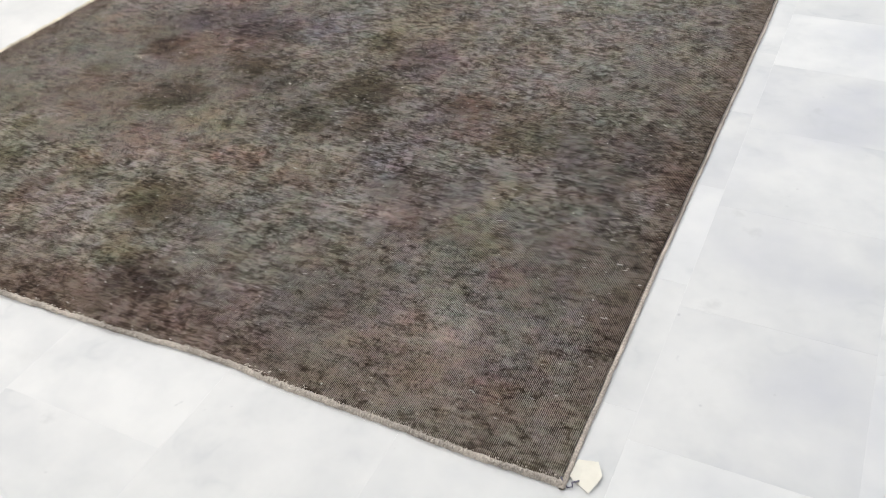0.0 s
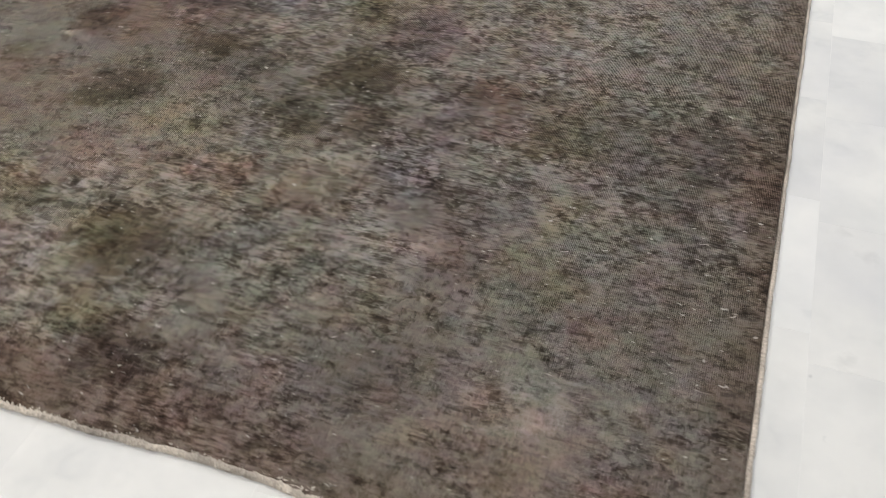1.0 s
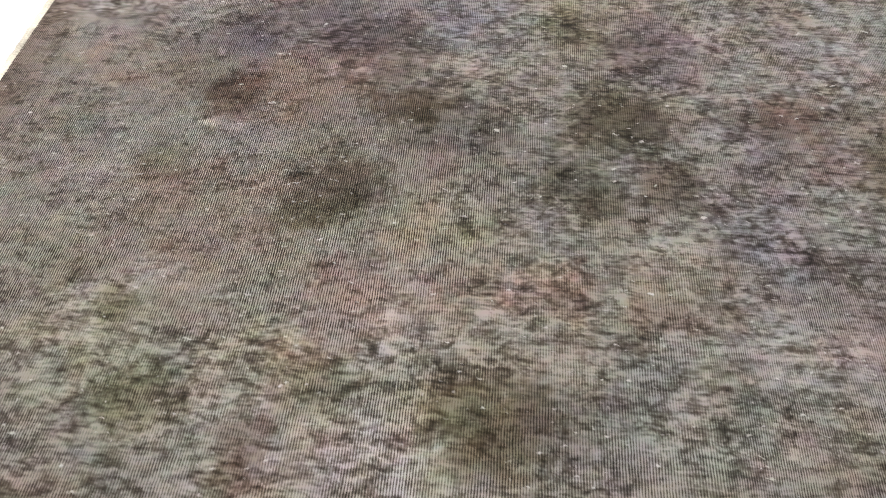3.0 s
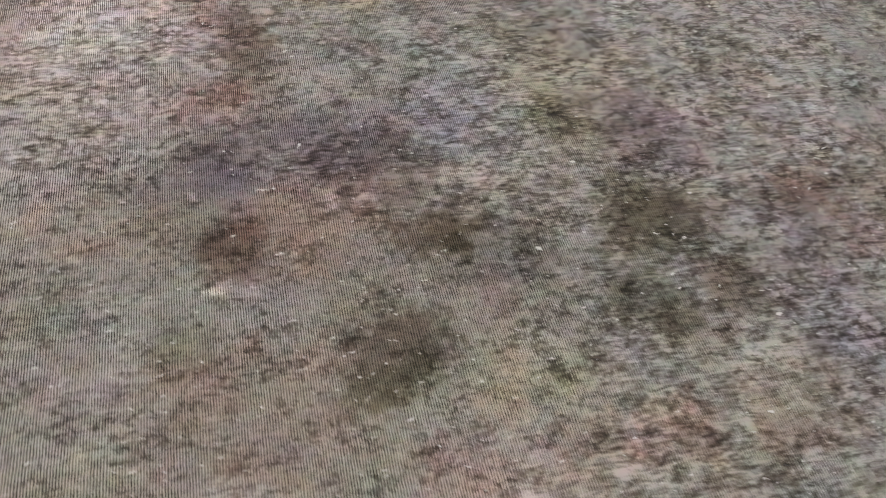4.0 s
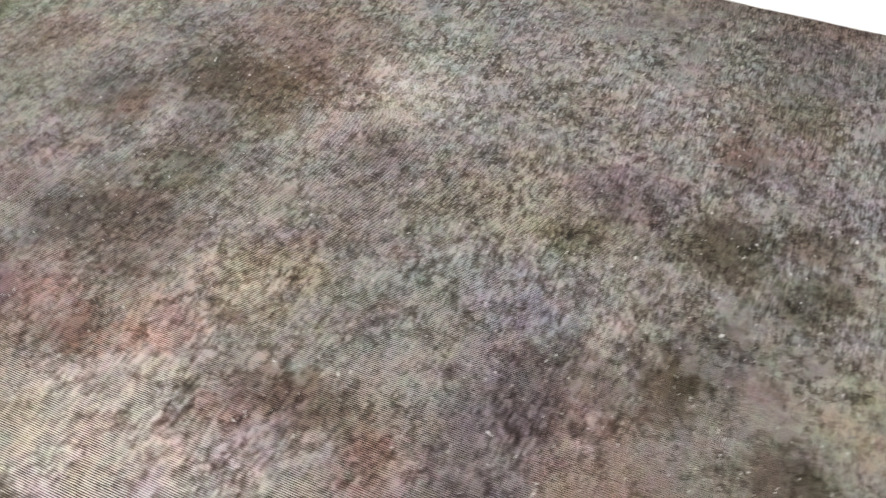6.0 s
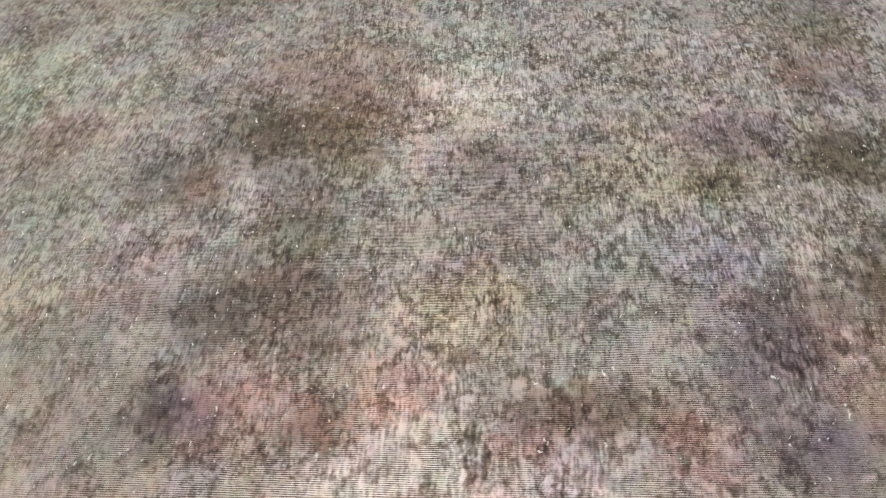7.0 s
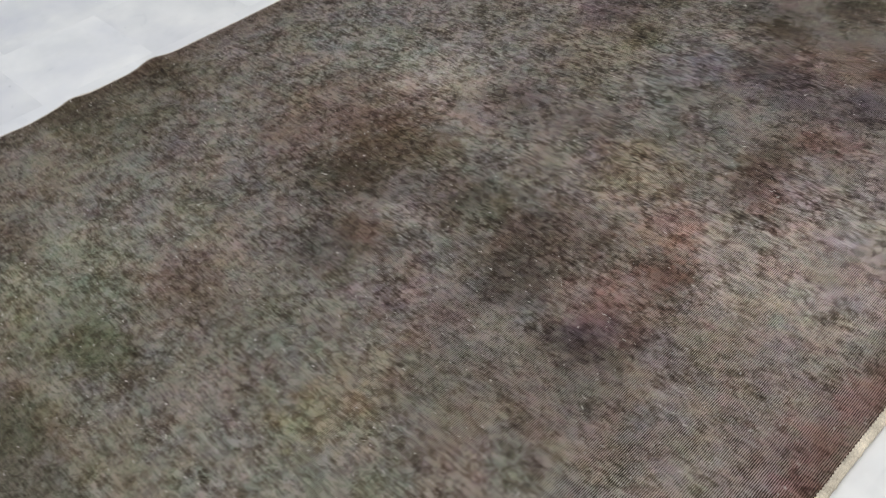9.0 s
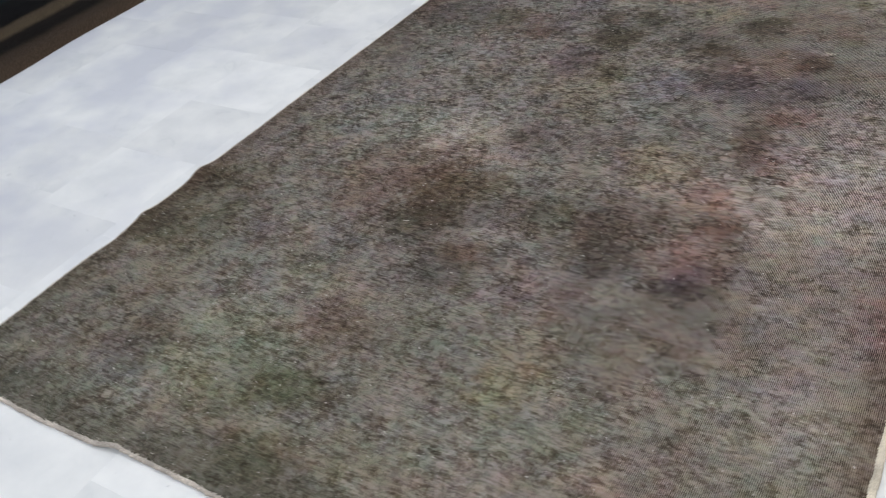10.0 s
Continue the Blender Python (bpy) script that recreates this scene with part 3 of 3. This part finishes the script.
# brightness corrections painted into the dye, fitted by region, paler (+) and darker (-): (x, y, reach, stops)
TONE_FIT = [(-0.24, -1.12, 0.18, 0.42), (-0.64, 0.08, 0.18, 0.28), (-0.56, -0.4, 0.08, -0.48), (0.48, -0.8, 0.12, -0.33), (-0.24, -0.56, 0.12, -0.26), (-0.4, 0.64, 0.12, -0.34), (0.4, -1.2, 0.08, -0.41), (-0.64, 1.2, 0.28, 0.25),
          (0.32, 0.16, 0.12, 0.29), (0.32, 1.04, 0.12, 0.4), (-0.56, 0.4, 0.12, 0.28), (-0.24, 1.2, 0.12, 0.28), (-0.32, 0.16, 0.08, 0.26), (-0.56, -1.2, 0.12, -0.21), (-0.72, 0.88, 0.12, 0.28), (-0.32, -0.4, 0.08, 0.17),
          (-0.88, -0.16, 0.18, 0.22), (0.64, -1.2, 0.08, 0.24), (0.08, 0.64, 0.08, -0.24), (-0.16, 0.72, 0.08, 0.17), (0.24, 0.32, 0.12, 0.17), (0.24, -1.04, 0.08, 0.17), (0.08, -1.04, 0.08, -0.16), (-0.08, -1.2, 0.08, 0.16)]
TONE_FIT_2 = [(-0.88, 0.4, 0.28, 0.25), (0.4, 1.28, 0.12, 0.32), (-0.24, -1.28, 0.28, -0.18), (-0.48, -0.72, 0.08, 0.22), (-0.64, -0.32, 0.08, 0.26), (-0.4, -0.56, 0.08, -0.19), (0.32, -0.56, 0.08, -0.23), (-0.16, 0.08, 0.12, -0.13),
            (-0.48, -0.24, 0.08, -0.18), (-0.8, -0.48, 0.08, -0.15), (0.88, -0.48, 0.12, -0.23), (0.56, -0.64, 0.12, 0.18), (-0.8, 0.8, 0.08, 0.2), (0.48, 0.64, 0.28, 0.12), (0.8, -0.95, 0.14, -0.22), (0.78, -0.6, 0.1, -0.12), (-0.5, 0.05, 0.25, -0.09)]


def dye_at(x, y):
    """The dyed colour of the pile at each place."""
    ones = np.ones_like(x)[:, None]
    c = ones * np.array([0.134, 0.1185, 0.1045])
    tone = 0.08 * cloudy(x, y, 0.22, 1) + 0.16 * cloudy(x, y, 0.05, 11)
    warm = 0.05 * cloudy(x, y, 0.16, 21) + 0.09 * cloudy(x, y, 0.04, 31)
    green = 0.03 * cloudy(x, y, 0.12, 51) + 0.05 * cloudy(x, y, 0.04, 57)
    c = c * np.exp(tone[:, None] + np.stack([warm - green, green, -warm - green], 1))
    wx = x + 0.01 * cloudy(x, y, 0.08, 61) + 0.013 * cloudy(x, y, 0.03, 71)
    wy = y + 0.01 * cloudy(x, y, 0.08, 81) + 0.013 * cloudy(x, y, 0.03, 91)
    # the rubbed border along the edges
    rim = np.minimum(HALF_W - np.abs(wx), (HALF_L - np.abs(wy)) * 0.7)
    f = 0.72 / (1 + np.exp((rim - 0.06) / 0.012))
    north = np.clip((wy - 0.9) / 0.4, 0, 1)[:, None]
    corner = (np.clip((-1.1 - wy) / 0.2, 0, 1) * np.clip((wx - 0.3) / 0.3, 0, 1))[:, None]
    c = c * (1 - f[:, None]) + f[:, None] * (np.array([0.090, 0.064, 0.048]) * (1 - north) * (1 - corner) + north * np.array([0.074, 0.069, 0.055]) + corner * np.array([0.118, 0.098, 0.080]))
    guard = 0.3 * np.exp(-((wy + 1.255) / 0.008) ** 2) * (x < 0.05) + 0.2 * np.exp(-((wx - 0.77) / 0.012) ** 2) * (y < 0.3)
    c = c * (1 - guard[:, None])
    ragged = 0.32 * cloudy(x, y, 0.03, 161) + 0.3 * smooth_noise(x, y, 0.009, 171)
    for patches, tint in DYES:
        f = 0 * x
        for px, py, rx, ry, share in patches:
            reach = (np.abs((wx - px) / rx) ** 2.6 + np.abs((wy - py) / ry) ** 2.6) ** (1 / 2.6)
            f = np.maximum(f, share / (1 + np.exp(np.minimum((reach - 1.0 + ragged) / 0.14, 50))))
        c = c * np.exp(f[:, None] * np.log(np.array(tint)))
    tone_shift = 0.06 + 0 * x + sum(a * np.exp(-((x - px) ** 2 + (y - py) ** 2) / (2 * r * r)) for px, py, r, a in TONE_FIT + TONE_FIT_2)
    # the ground leans rosy along the west side and the south end, olive towards the north and south-west
    rosy = np.clip((-0.05 - wx) / 0.4, 0, 1)
    band = np.exp(-(((wy - 0.4) / 0.35) ** 2))
    olive = np.clip((wy - 0.55) / 0.4, 0, 1) + np.clip((-0.35 - wy) / 0.5, 0, 1) * np.clip((0.3 - wx) / 0.4, 0, 1)
    south = np.clip((-1.1 - wy) / 0.2, 0, 1)
    lean = rosy[:, None] * np.array([0.016, -0.012, 0.0]) + band[:, None] * np.array([0.012, -0.005, -0.012]) + olive[:, None] * np.array([-0.010, 0.016, -0.06]) + south[:, None] * np.array([0.04, -0.025, 0.01]) * (1 - 1.3 * corner) + corner * np.array([-0.01, 0.008, -0.01])
    # brightness correction multiplied into the dye, with the south-east corner lifted
    return c * (2.0 ** (tone_shift + 0.16 * corner[:, 0]))[:, None] * np.exp(lean)


# where the ribs show strongest, placed where the camera sees worn ground sharply: (x, y, half width, half length,
# share)
RIB_PATCHES = [(-0.7, -0.62, 0.32, 0.32, 1.3), (-0.32, -0.68, 0.28, 0.26, 1.1), (-0.78, 0.42, 0.24, 0.4, 0.75), (-0.45, 0.72, 0.22, 0.16, 0.45), (-0.4, -0.2, 0.25, 0.14, 0.6), (0.66, -1.16, 0.34, 0.32, 0.75),
        (0.72, -0.2, 0.15, 0.25, 0.5), (0.1, -1.15, 0.5, 0.12, 0.45), (-0.75, 1.05, 0.2, 0.25, 0.4), (0.1, 0.15, 0.2, 0.15, 0.35)]


def rib_patch_at(x, y):
    wx, wy = x + 0.1 * cloudy(x, y, 0.12, 141), y + 0.1 * cloudy(x, y, 0.12, 151)
    f = 0.0 * x
    for px, py, rx, ry, share in RIB_PATCHES:
        f = np.maximum(f, share / (1 + np.exp((np.hypot((wx - px) / rx, (wy - py) / ry) - 1) / 0.07)))
    return f


def rug_field(parent):
    nx, ny = 500, 780
    u, v = np.meshgrid(np.linspace(-1, 1, nx), np.linspace(-1, 1, ny))
    u, v = u.ravel(), v.ravel()
    y = v * (HALF_L - 0.008)
    x = u * (HALF_W - 0.006)
    x = x + np.where(u > 0, side_edge(y, 1), -side_edge(y, -1)) * np.abs(u) ** 6
    y = y + np.where(v > 0, end_edge_line(x, 1), -end_edge_line(x, -1)) * np.abs(v) ** 8
    z = PILE + lift(x, y) + 0.0006 * cloudy(x, y, 0.05, 101, 2) + 0.0011 * (1 - 0.5 * np.clip(rib_patch_at(x, y), 0, 1)) * cloudy(x, y, 0.016, 181, 2)
    rim = np.minimum((1 - np.abs(u)) * HALF_W, (1 - np.abs(v)) * HALF_L)
    z = np.where(rim < 0.001, 0.0055 + lift(x, y), z)
    idx = np.arange(nx * ny).reshape(ny, nx)
    faces = np.stack([idx[:-1, :-1], idx[:-1, 1:], idx[1:, 1:], idx[1:, :-1]], -1).reshape(-1, 4)
    me = mesh_of("pile", np.stack([x, y, z], 1).tolist(), faces.tolist(), True)
    tint = me.color_attributes.new("dye", "FLOAT_COLOR", "POINT")
    rgba = np.ones((nx * ny, 4))
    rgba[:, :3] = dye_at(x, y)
    tint.data.foreach_set("color", rgba.ravel())
    worn = me.attributes.new("rib_patch", "FLOAT", "POINT")
    worn.data.foreach_set("value", rib_patch_at(x, y))
    return part_of("field", me, M_RUG, parent, "thin faded grey-brown wool pile with worn patches")


def selvedge(parent, side):
    """The overcast cord along one long edge."""
    n, k = 2600, 8
    y = np.linspace(-HALF_L, HALF_L, n)
    cx = side * (HALF_W - (0.002 if side > 0 else 0.0035) + side_edge(y, side) + 0.0008 * cloudy(y, y * 0, 0.01, 7 + side))
    wide, high = (0.0034 + 0.0006 * np.clip((-0.7 - y) / 0.3, 0, 1), 0.0026) if side > 0 else (0.0078, 0.0048)
    turns = np.sin(2 * math.pi * y / 0.0075 + 3.0 * cloudy(y, y * 0, 0.04, 13 + side))
    cz = high + 0.0002 + lift(np.abs(cx) * side, y)
    ring = []
    for j in range(k):
        a = 2 * math.pi * j / k
        r = 1 + 0.12 * smooth_noise(y, y * 0 + j, 0.012, 5 + side) + (0.14 if math.cos(a) * side < -0.5 else 0.025) * turns
        ring.append(np.stack([cx + wide * r * math.cos(a), y, cz + high * r * math.sin(a)], 1))
    verts = np.stack(ring, 1).reshape(-1, 3)
    faces = [(i * k + j, i * k + (j + 1) % k, (i + 1) * k + (j + 1) % k, (i + 1) * k + j) for i in range(n - 1) for j in range(k)]
    return part_of("selvedge", mesh_of("selvedge", verts.tolist(), faces, True), M_SELVEDGE if side > 0 else M_CREAM_CORD, parent, "grey-beige overcast wool edge cord" if side > 0 else "cream overcast wool edge cord")


def end_finish(parent, end):
    """The worn web along one short edge: an uneven soft band with cut warp ends standing out of it."""
    rng = np.random.RandomState(3 + end)
    m, k = 1100, 7
    x = np.linspace(-HALF_W, HALF_W, m)
    yo = HALF_L - 0.003 + end_edge_line(x, end) + 0.0012 * cloudy(x, x * 0, 0.008, 17)
    deep = 0.0078 + 0.0035 * cloudy(x, x * 0, 0.05, 9) + 0.002 * cloudy(x, x * 0, 0.009, 19) + 0.005 * np.exp(-((x - 0.42) / 0.07) ** 2)
    deep = np.maximum(deep, 0.003) * (0.75 if end > 0 else 0.88)
    ground = lift(x, end * yo)
    rows = []
    for j in range(k):
        s = j / (k - 1)
        h = (0.0004, 0.0028, 0.0046, 0.0060, 0.0070, 0.0076, 0.0066)[j] + (0.0012 * cloudy(x, x * 0 + s * 0.02, 0.006, 23) if 0 < j < k - 1 else 0)
        rows.append(np.stack([x + 0.001 * cloudy(x, x * 0 + s * 0.02, 0.01, 29), end * (yo - deep * s ** 1.4), ground + h], 1))
    verts = np.stack(rows, 1).reshape(-1, 3).tolist()
    faces = [(i * k + j, i * k + j + 1, (i + 1) * k + j + 1, (i + 1) * k + j) for i in range(m - 1) for j in range(k - 1)]
    # knotted warp ends bunched along the band
    for i in range(430):
        px = -HALF_W + 0.004 + (i + rng.uniform(0.1, 0.9)) * (2 * HALF_W - 0.008) / 430
        q = int((px + HALF_W) / (2 * HALF_W) * (m - 1))
        mid = (px, end * (yo[q] - deep[q] * rng.uniform(0.15, 0.95)), ground[q] + rng.uniform(0.0042, 0.0062))
        wide, long, high, turn = rng.uniform(0.0017, 0.0034), rng.uniform(0.0028, 0.006), rng.uniform(0.0018, 0.0032), rng.normal(0, 0.5)
        b = len(verts)
        for lat in (-0.95, -0.35, 0.35, 0.95):
            for k2 in range(6):
                a2 = k2 * math.pi / 3
                u, v = wide * math.cos(lat) * math.cos(a2), long * math.cos(lat) * math.sin(a2)
                verts.append((mid[0] + u * math.cos(turn) - v * math.sin(turn), mid[1] + u * math.sin(turn) + v * math.cos(turn), mid[2] + high * math.sin(lat)))
        for r2 in range(3):
            faces += [(b + r2 * 6 + j, b + r2 * 6 + (j + 1) % 6, b + r2 * 6 + 6 + (j + 1) % 6, b + r2 * 6 + 6 + j) for j in range(6)]
        faces.append(tuple(b + 18 + j for j in range(6)))
    for i in range(620):
        px = rng.uniform(-HALF_W + 0.004, HALF_W - 0.004)
        q = int((px + HALF_W) / (2 * HALF_W) * (m - 1))
        w, a, reach = rng.uniform(0.0006, 0.0012), rng.normal(0, 0.45), rng.uniform(0.002, 0.0055)
        y0 = yo[q] - deep[q] * rng.uniform(0.3, 1.1)
        way = (math.sin(a), math.cos(a) * rng.choice([-1, -1, 1]))
        b = len(verts)
        for s, h in ((0, 0.004), (0.5, 0.0086), (1.0, rng.uniform(0.006, 0.0086))):
            for side in (-1, 1):
                verts.append((px + way[0] * s * reach + side * w * way[1], end * (y0 + way[1] * s * reach - side * w * way[0]), ground[q] + h))
        faces += [(b, b + 1, b + 3, b + 2), (b + 2, b + 3, b + 5, b + 4)]
    return part_of("end_finish", mesh_of("end_finish", verts, faces, True), M_END, parent, "cream cotton warp ends cut short and fuzzy")


def rug_tag(parent):
    """The card tied to the rug's corner, with one corner curled up."""
    n = 9
    verts, faces = [], []
    a, b, c, d = Vector((0.903, -1.354)), Vector((0.926, -1.347)), Vector((0.934, -1.402)), Vector((0.902, -1.386))
    for layer in (0, 0.0006):
        for i in range(n):
            for j in range(n):
                s, t = i / (n - 1), j / (n - 1)
                p = (a * (1 - s) + b * s) * (1 - t) + (d * (1 - s) + c * s) * t + Vector((0.015, -0.004)) * s * s * max(0.0, 1 - abs(t - 0.4) / 0.6)
                curl = 0.008 * max(0.0, s - 0.3) * max(0.0, 1.0 - 1.5 * abs(t - 0.4)) + 0.001
                verts.append((p.x, p.y, 0.0012 + curl + 0.003 * max(0, 0.4 - s) + layer))
    for i in range(n - 1):
        for j in range(n - 1):
            q = i * n + j
            faces.append((q, q + 1, q + n + 1, q + n))
            q += n * n
            faces.append((q, q + n, q + n + 1, q + 1))
    rim = [i * n for i in range(n)] + [(n - 1) * n + j for j in range(1, n)] + [i * n + n - 1 for i in range(n - 2, -1, -1)] + list(range(n - 2, 0, -1))
    for k in range(len(rim)):
        p, q = rim[k], rim[(k + 1) % len(rim)]
        faces.append((p, q, q + n * n, p + n * n))
    card = part_of("tag", mesh_of("tag", verts, faces), M_PAPER, parent, "blank cream card tag with a curled corner")
    path = [(0.893, -1.396, 0.010), (0.899, -1.401, 0.007), (0.905, -1.404, 0.003), (0.911, -1.401, 0.004), (0.909, -1.396, 0.006), (0.913, -1.392, 0.005), (0.916, -1.388, 0.004)]
    pts = [Vector(p) for p in path]
    verts, faces, k = [], [], 6
    for i, p in enumerate(pts):
        along = (pts[min(i + 1, len(pts) - 1)] - pts[max(i - 1, 0)]).normalized()
        s = along.cross(Vector((0, 0, 1))).normalized()
        t = s.cross(along)
        for j in range(k):
            g = 2 * math.pi * j / k
            verts.append(p + 0.0013 * (math.cos(g) * s + math.sin(g) * t))
        if i:
            o = (i - 1) * k
            faces += [(o + j, o + (j + 1) % k, o + k + (j + 1) % k, o + k + j) for j in range(k)]
    part_of("thread", mesh_of("thread", verts, faces, True), M_THREAD, card, "grey-violet twisted thread")


rug = tagged(new("area_rug"), "faded grey-brown vintage wool rug lying on white marble tiles", "rug")
rug_field(rug)
selvedge(rug, 1)
selvedge(rug, -1)
end_finish(rug, -1)
end_finish(rug, 1)
rug_tag(rug)


# ---------------------------------------------------------------- the second rug beside it
def stripe_material():
    n = Nodes("dark_striped_wool")
    at = n.here()
    sep = n.add("ShaderNodeSeparateXYZ", Vector=at)
    across = n.math("MULTIPLY_ADD", n.noise(at, 14.0, 3.0), 0.03, n.math("SUBTRACT", sep.outputs[0], 0.015))
    ramp = n.add("ShaderNodeValToRGB", Fac=n.math("DIVIDE", across, 0.8))
    stops = [(0.0, (0.075, 0.052, 0.036)), (0.13, (0.05, 0.035, 0.025)), (0.19, (0.010, 0.008, 0.007)), (0.3, (0.012, 0.009, 0.008)), (0.34, (0.10, 0.074, 0.045)),
             (0.43, (0.085, 0.063, 0.040)), (0.47, (0.004, 0.0035, 0.004)), (0.75, (0.004, 0.004, 0.005)), (0.8, (0.012, 0.022, 0.025)), (0.9, (0.005, 0.005, 0.006))]
    el = ramp.color_ramp.elements
    while len(el) < len(stops):
        el.new(0.5)
    for e, (p, c) in zip(el, stops):
        e.position, e.color = p, (*c, 1)
    colour = n.mix(1.0, ramp.outputs[0], n.remap(n.noise(at, 160.0, 3.0), 0.3, 0.7, 0.42, 0.98), "MULTIPLY")
    return n.shade(Base_Color=colour, Roughness=0.95, Specular_IOR_Level=0.08, Normal=n.bump(n.noise(at, 200.0, 2.0), 0.6, 0.004))


def dark_rug():
    base = new("folded_rug")
    nx, ny = 60, 160
    u, v = np.meshgrid(np.linspace(0, 1, nx), np.linspace(0, 1, ny))
    x, y = (u * 1.6).ravel(), (v * 2.6 - 1.3).ravel()
    u, v = u.ravel(), v.ravel()
    rim = np.minimum(np.minimum(x, 1.6 - x), np.minimum(y + 1.3, 1.3 - y))
    z = 0.030 * np.sqrt(np.clip(rim / 0.03, 0, 1)) + 0.004 * cloudy(x, y, 0.2, 130) * (rim > 0.02)
    x = x + np.where(u < 0.02, 0.006 * np.sin(9 * y), 0)
    idx = np.arange(nx * ny).reshape(ny, nx)
    faces = np.stack([idx[:-1, :-1], idx[:-1, 1:], idx[1:, 1:], idx[1:, :-1]], -1).reshape(-1, 4)
    part_of("field", mesh_of("field", np.stack([x, y, np.maximum(z, 0.0)], 1).tolist(), faces.tolist(), True), stripe_material(), base)
    base.matrix_basis = pose(2.11, -0.2, 0.0005, 0, 0, 3.0)
    return tagged(base, "dark brown and black rug with beige stripes on the marble floor", "rug")


dark_rug()


# ---------------------------------------------------------------- marble floor, tile by tile
floor = setting("floor", [(x0 - 0.2, x1 + 0.2, y0 - 0.2, y1 + 0.2, -0.2, -0.0003)], M_GROUT, "white marble tiled floor with hairline joints")
TILE, GAP = 0.305, 0.0003


def tile_mesh(w, l):
    bm = bmesh.new()
    vs = box(bm, -w / 2, w / 2, -l / 2, l / 2, -0.011, 0)
    edges = [e for e in bm.edges if all(q.co.z > -0.001 for q in e.verts)]
    bmesh.ops.bevel(bm, geom=edges, offset=0.0002, segments=1, affect="EDGES")
    me = from_bm("tile", bm)
    me.materials.append(M_MARBLE)
    return me


one_tile = tile_mesh(TILE - GAP, TILE - GAP)
pattern = [tuple(q.co) for q in one_tile.vertices], [tuple(p.vertices) for p in one_tile.polygons]
rng = np.random.RandomState(12)
rest_v, rest_f, count = [], [], 0
cols = range(int((x0 - 0.955) / TILE) - 2, int((x1 - 0.955) / TILE) + 2)
for col in cols:
    cx = 0.955 + (col + 0.5) * TILE
    shift = -0.68 if col == 0 else (-0.72 if col == 1 else rng.uniform(-0.15, 0.15))
    for row in range(-16, 21):
        cy = shift + (row + 0.5) * TILE
        if not (x0 < cx + 0.14 and cx - 0.14 < x1 and y0 < cy + 0.14 and cy - 0.14 < y1):
            continue
        near = 0.7 < cx < 2.3 and -2.0 < cy < 2.3 or -1.4 < cx < 0.8 and (-2.2 < cy < -1.2 or 1.2 < cy < 2.2) or -1.5 < cx < -0.7 and abs(cy) < 2.2
        dz = rng.uniform(-0.0001, 0.0)
        if near and count < 300:
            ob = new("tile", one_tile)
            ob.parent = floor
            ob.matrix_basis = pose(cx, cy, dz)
            count += 1
        else:
            b = len(rest_v)
            # the outer tiles are cut to the walls
            rest_v += [(min(max(p[0] + cx, x0), x1), min(max(p[1] + cy, y0), y1), p[2] + dz) for p in pattern[0]]
            rest_f += [tuple(b + i for i in f) for f in pattern[1]]
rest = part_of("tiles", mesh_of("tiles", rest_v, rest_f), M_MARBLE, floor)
tagged(rest, kind="stuff")
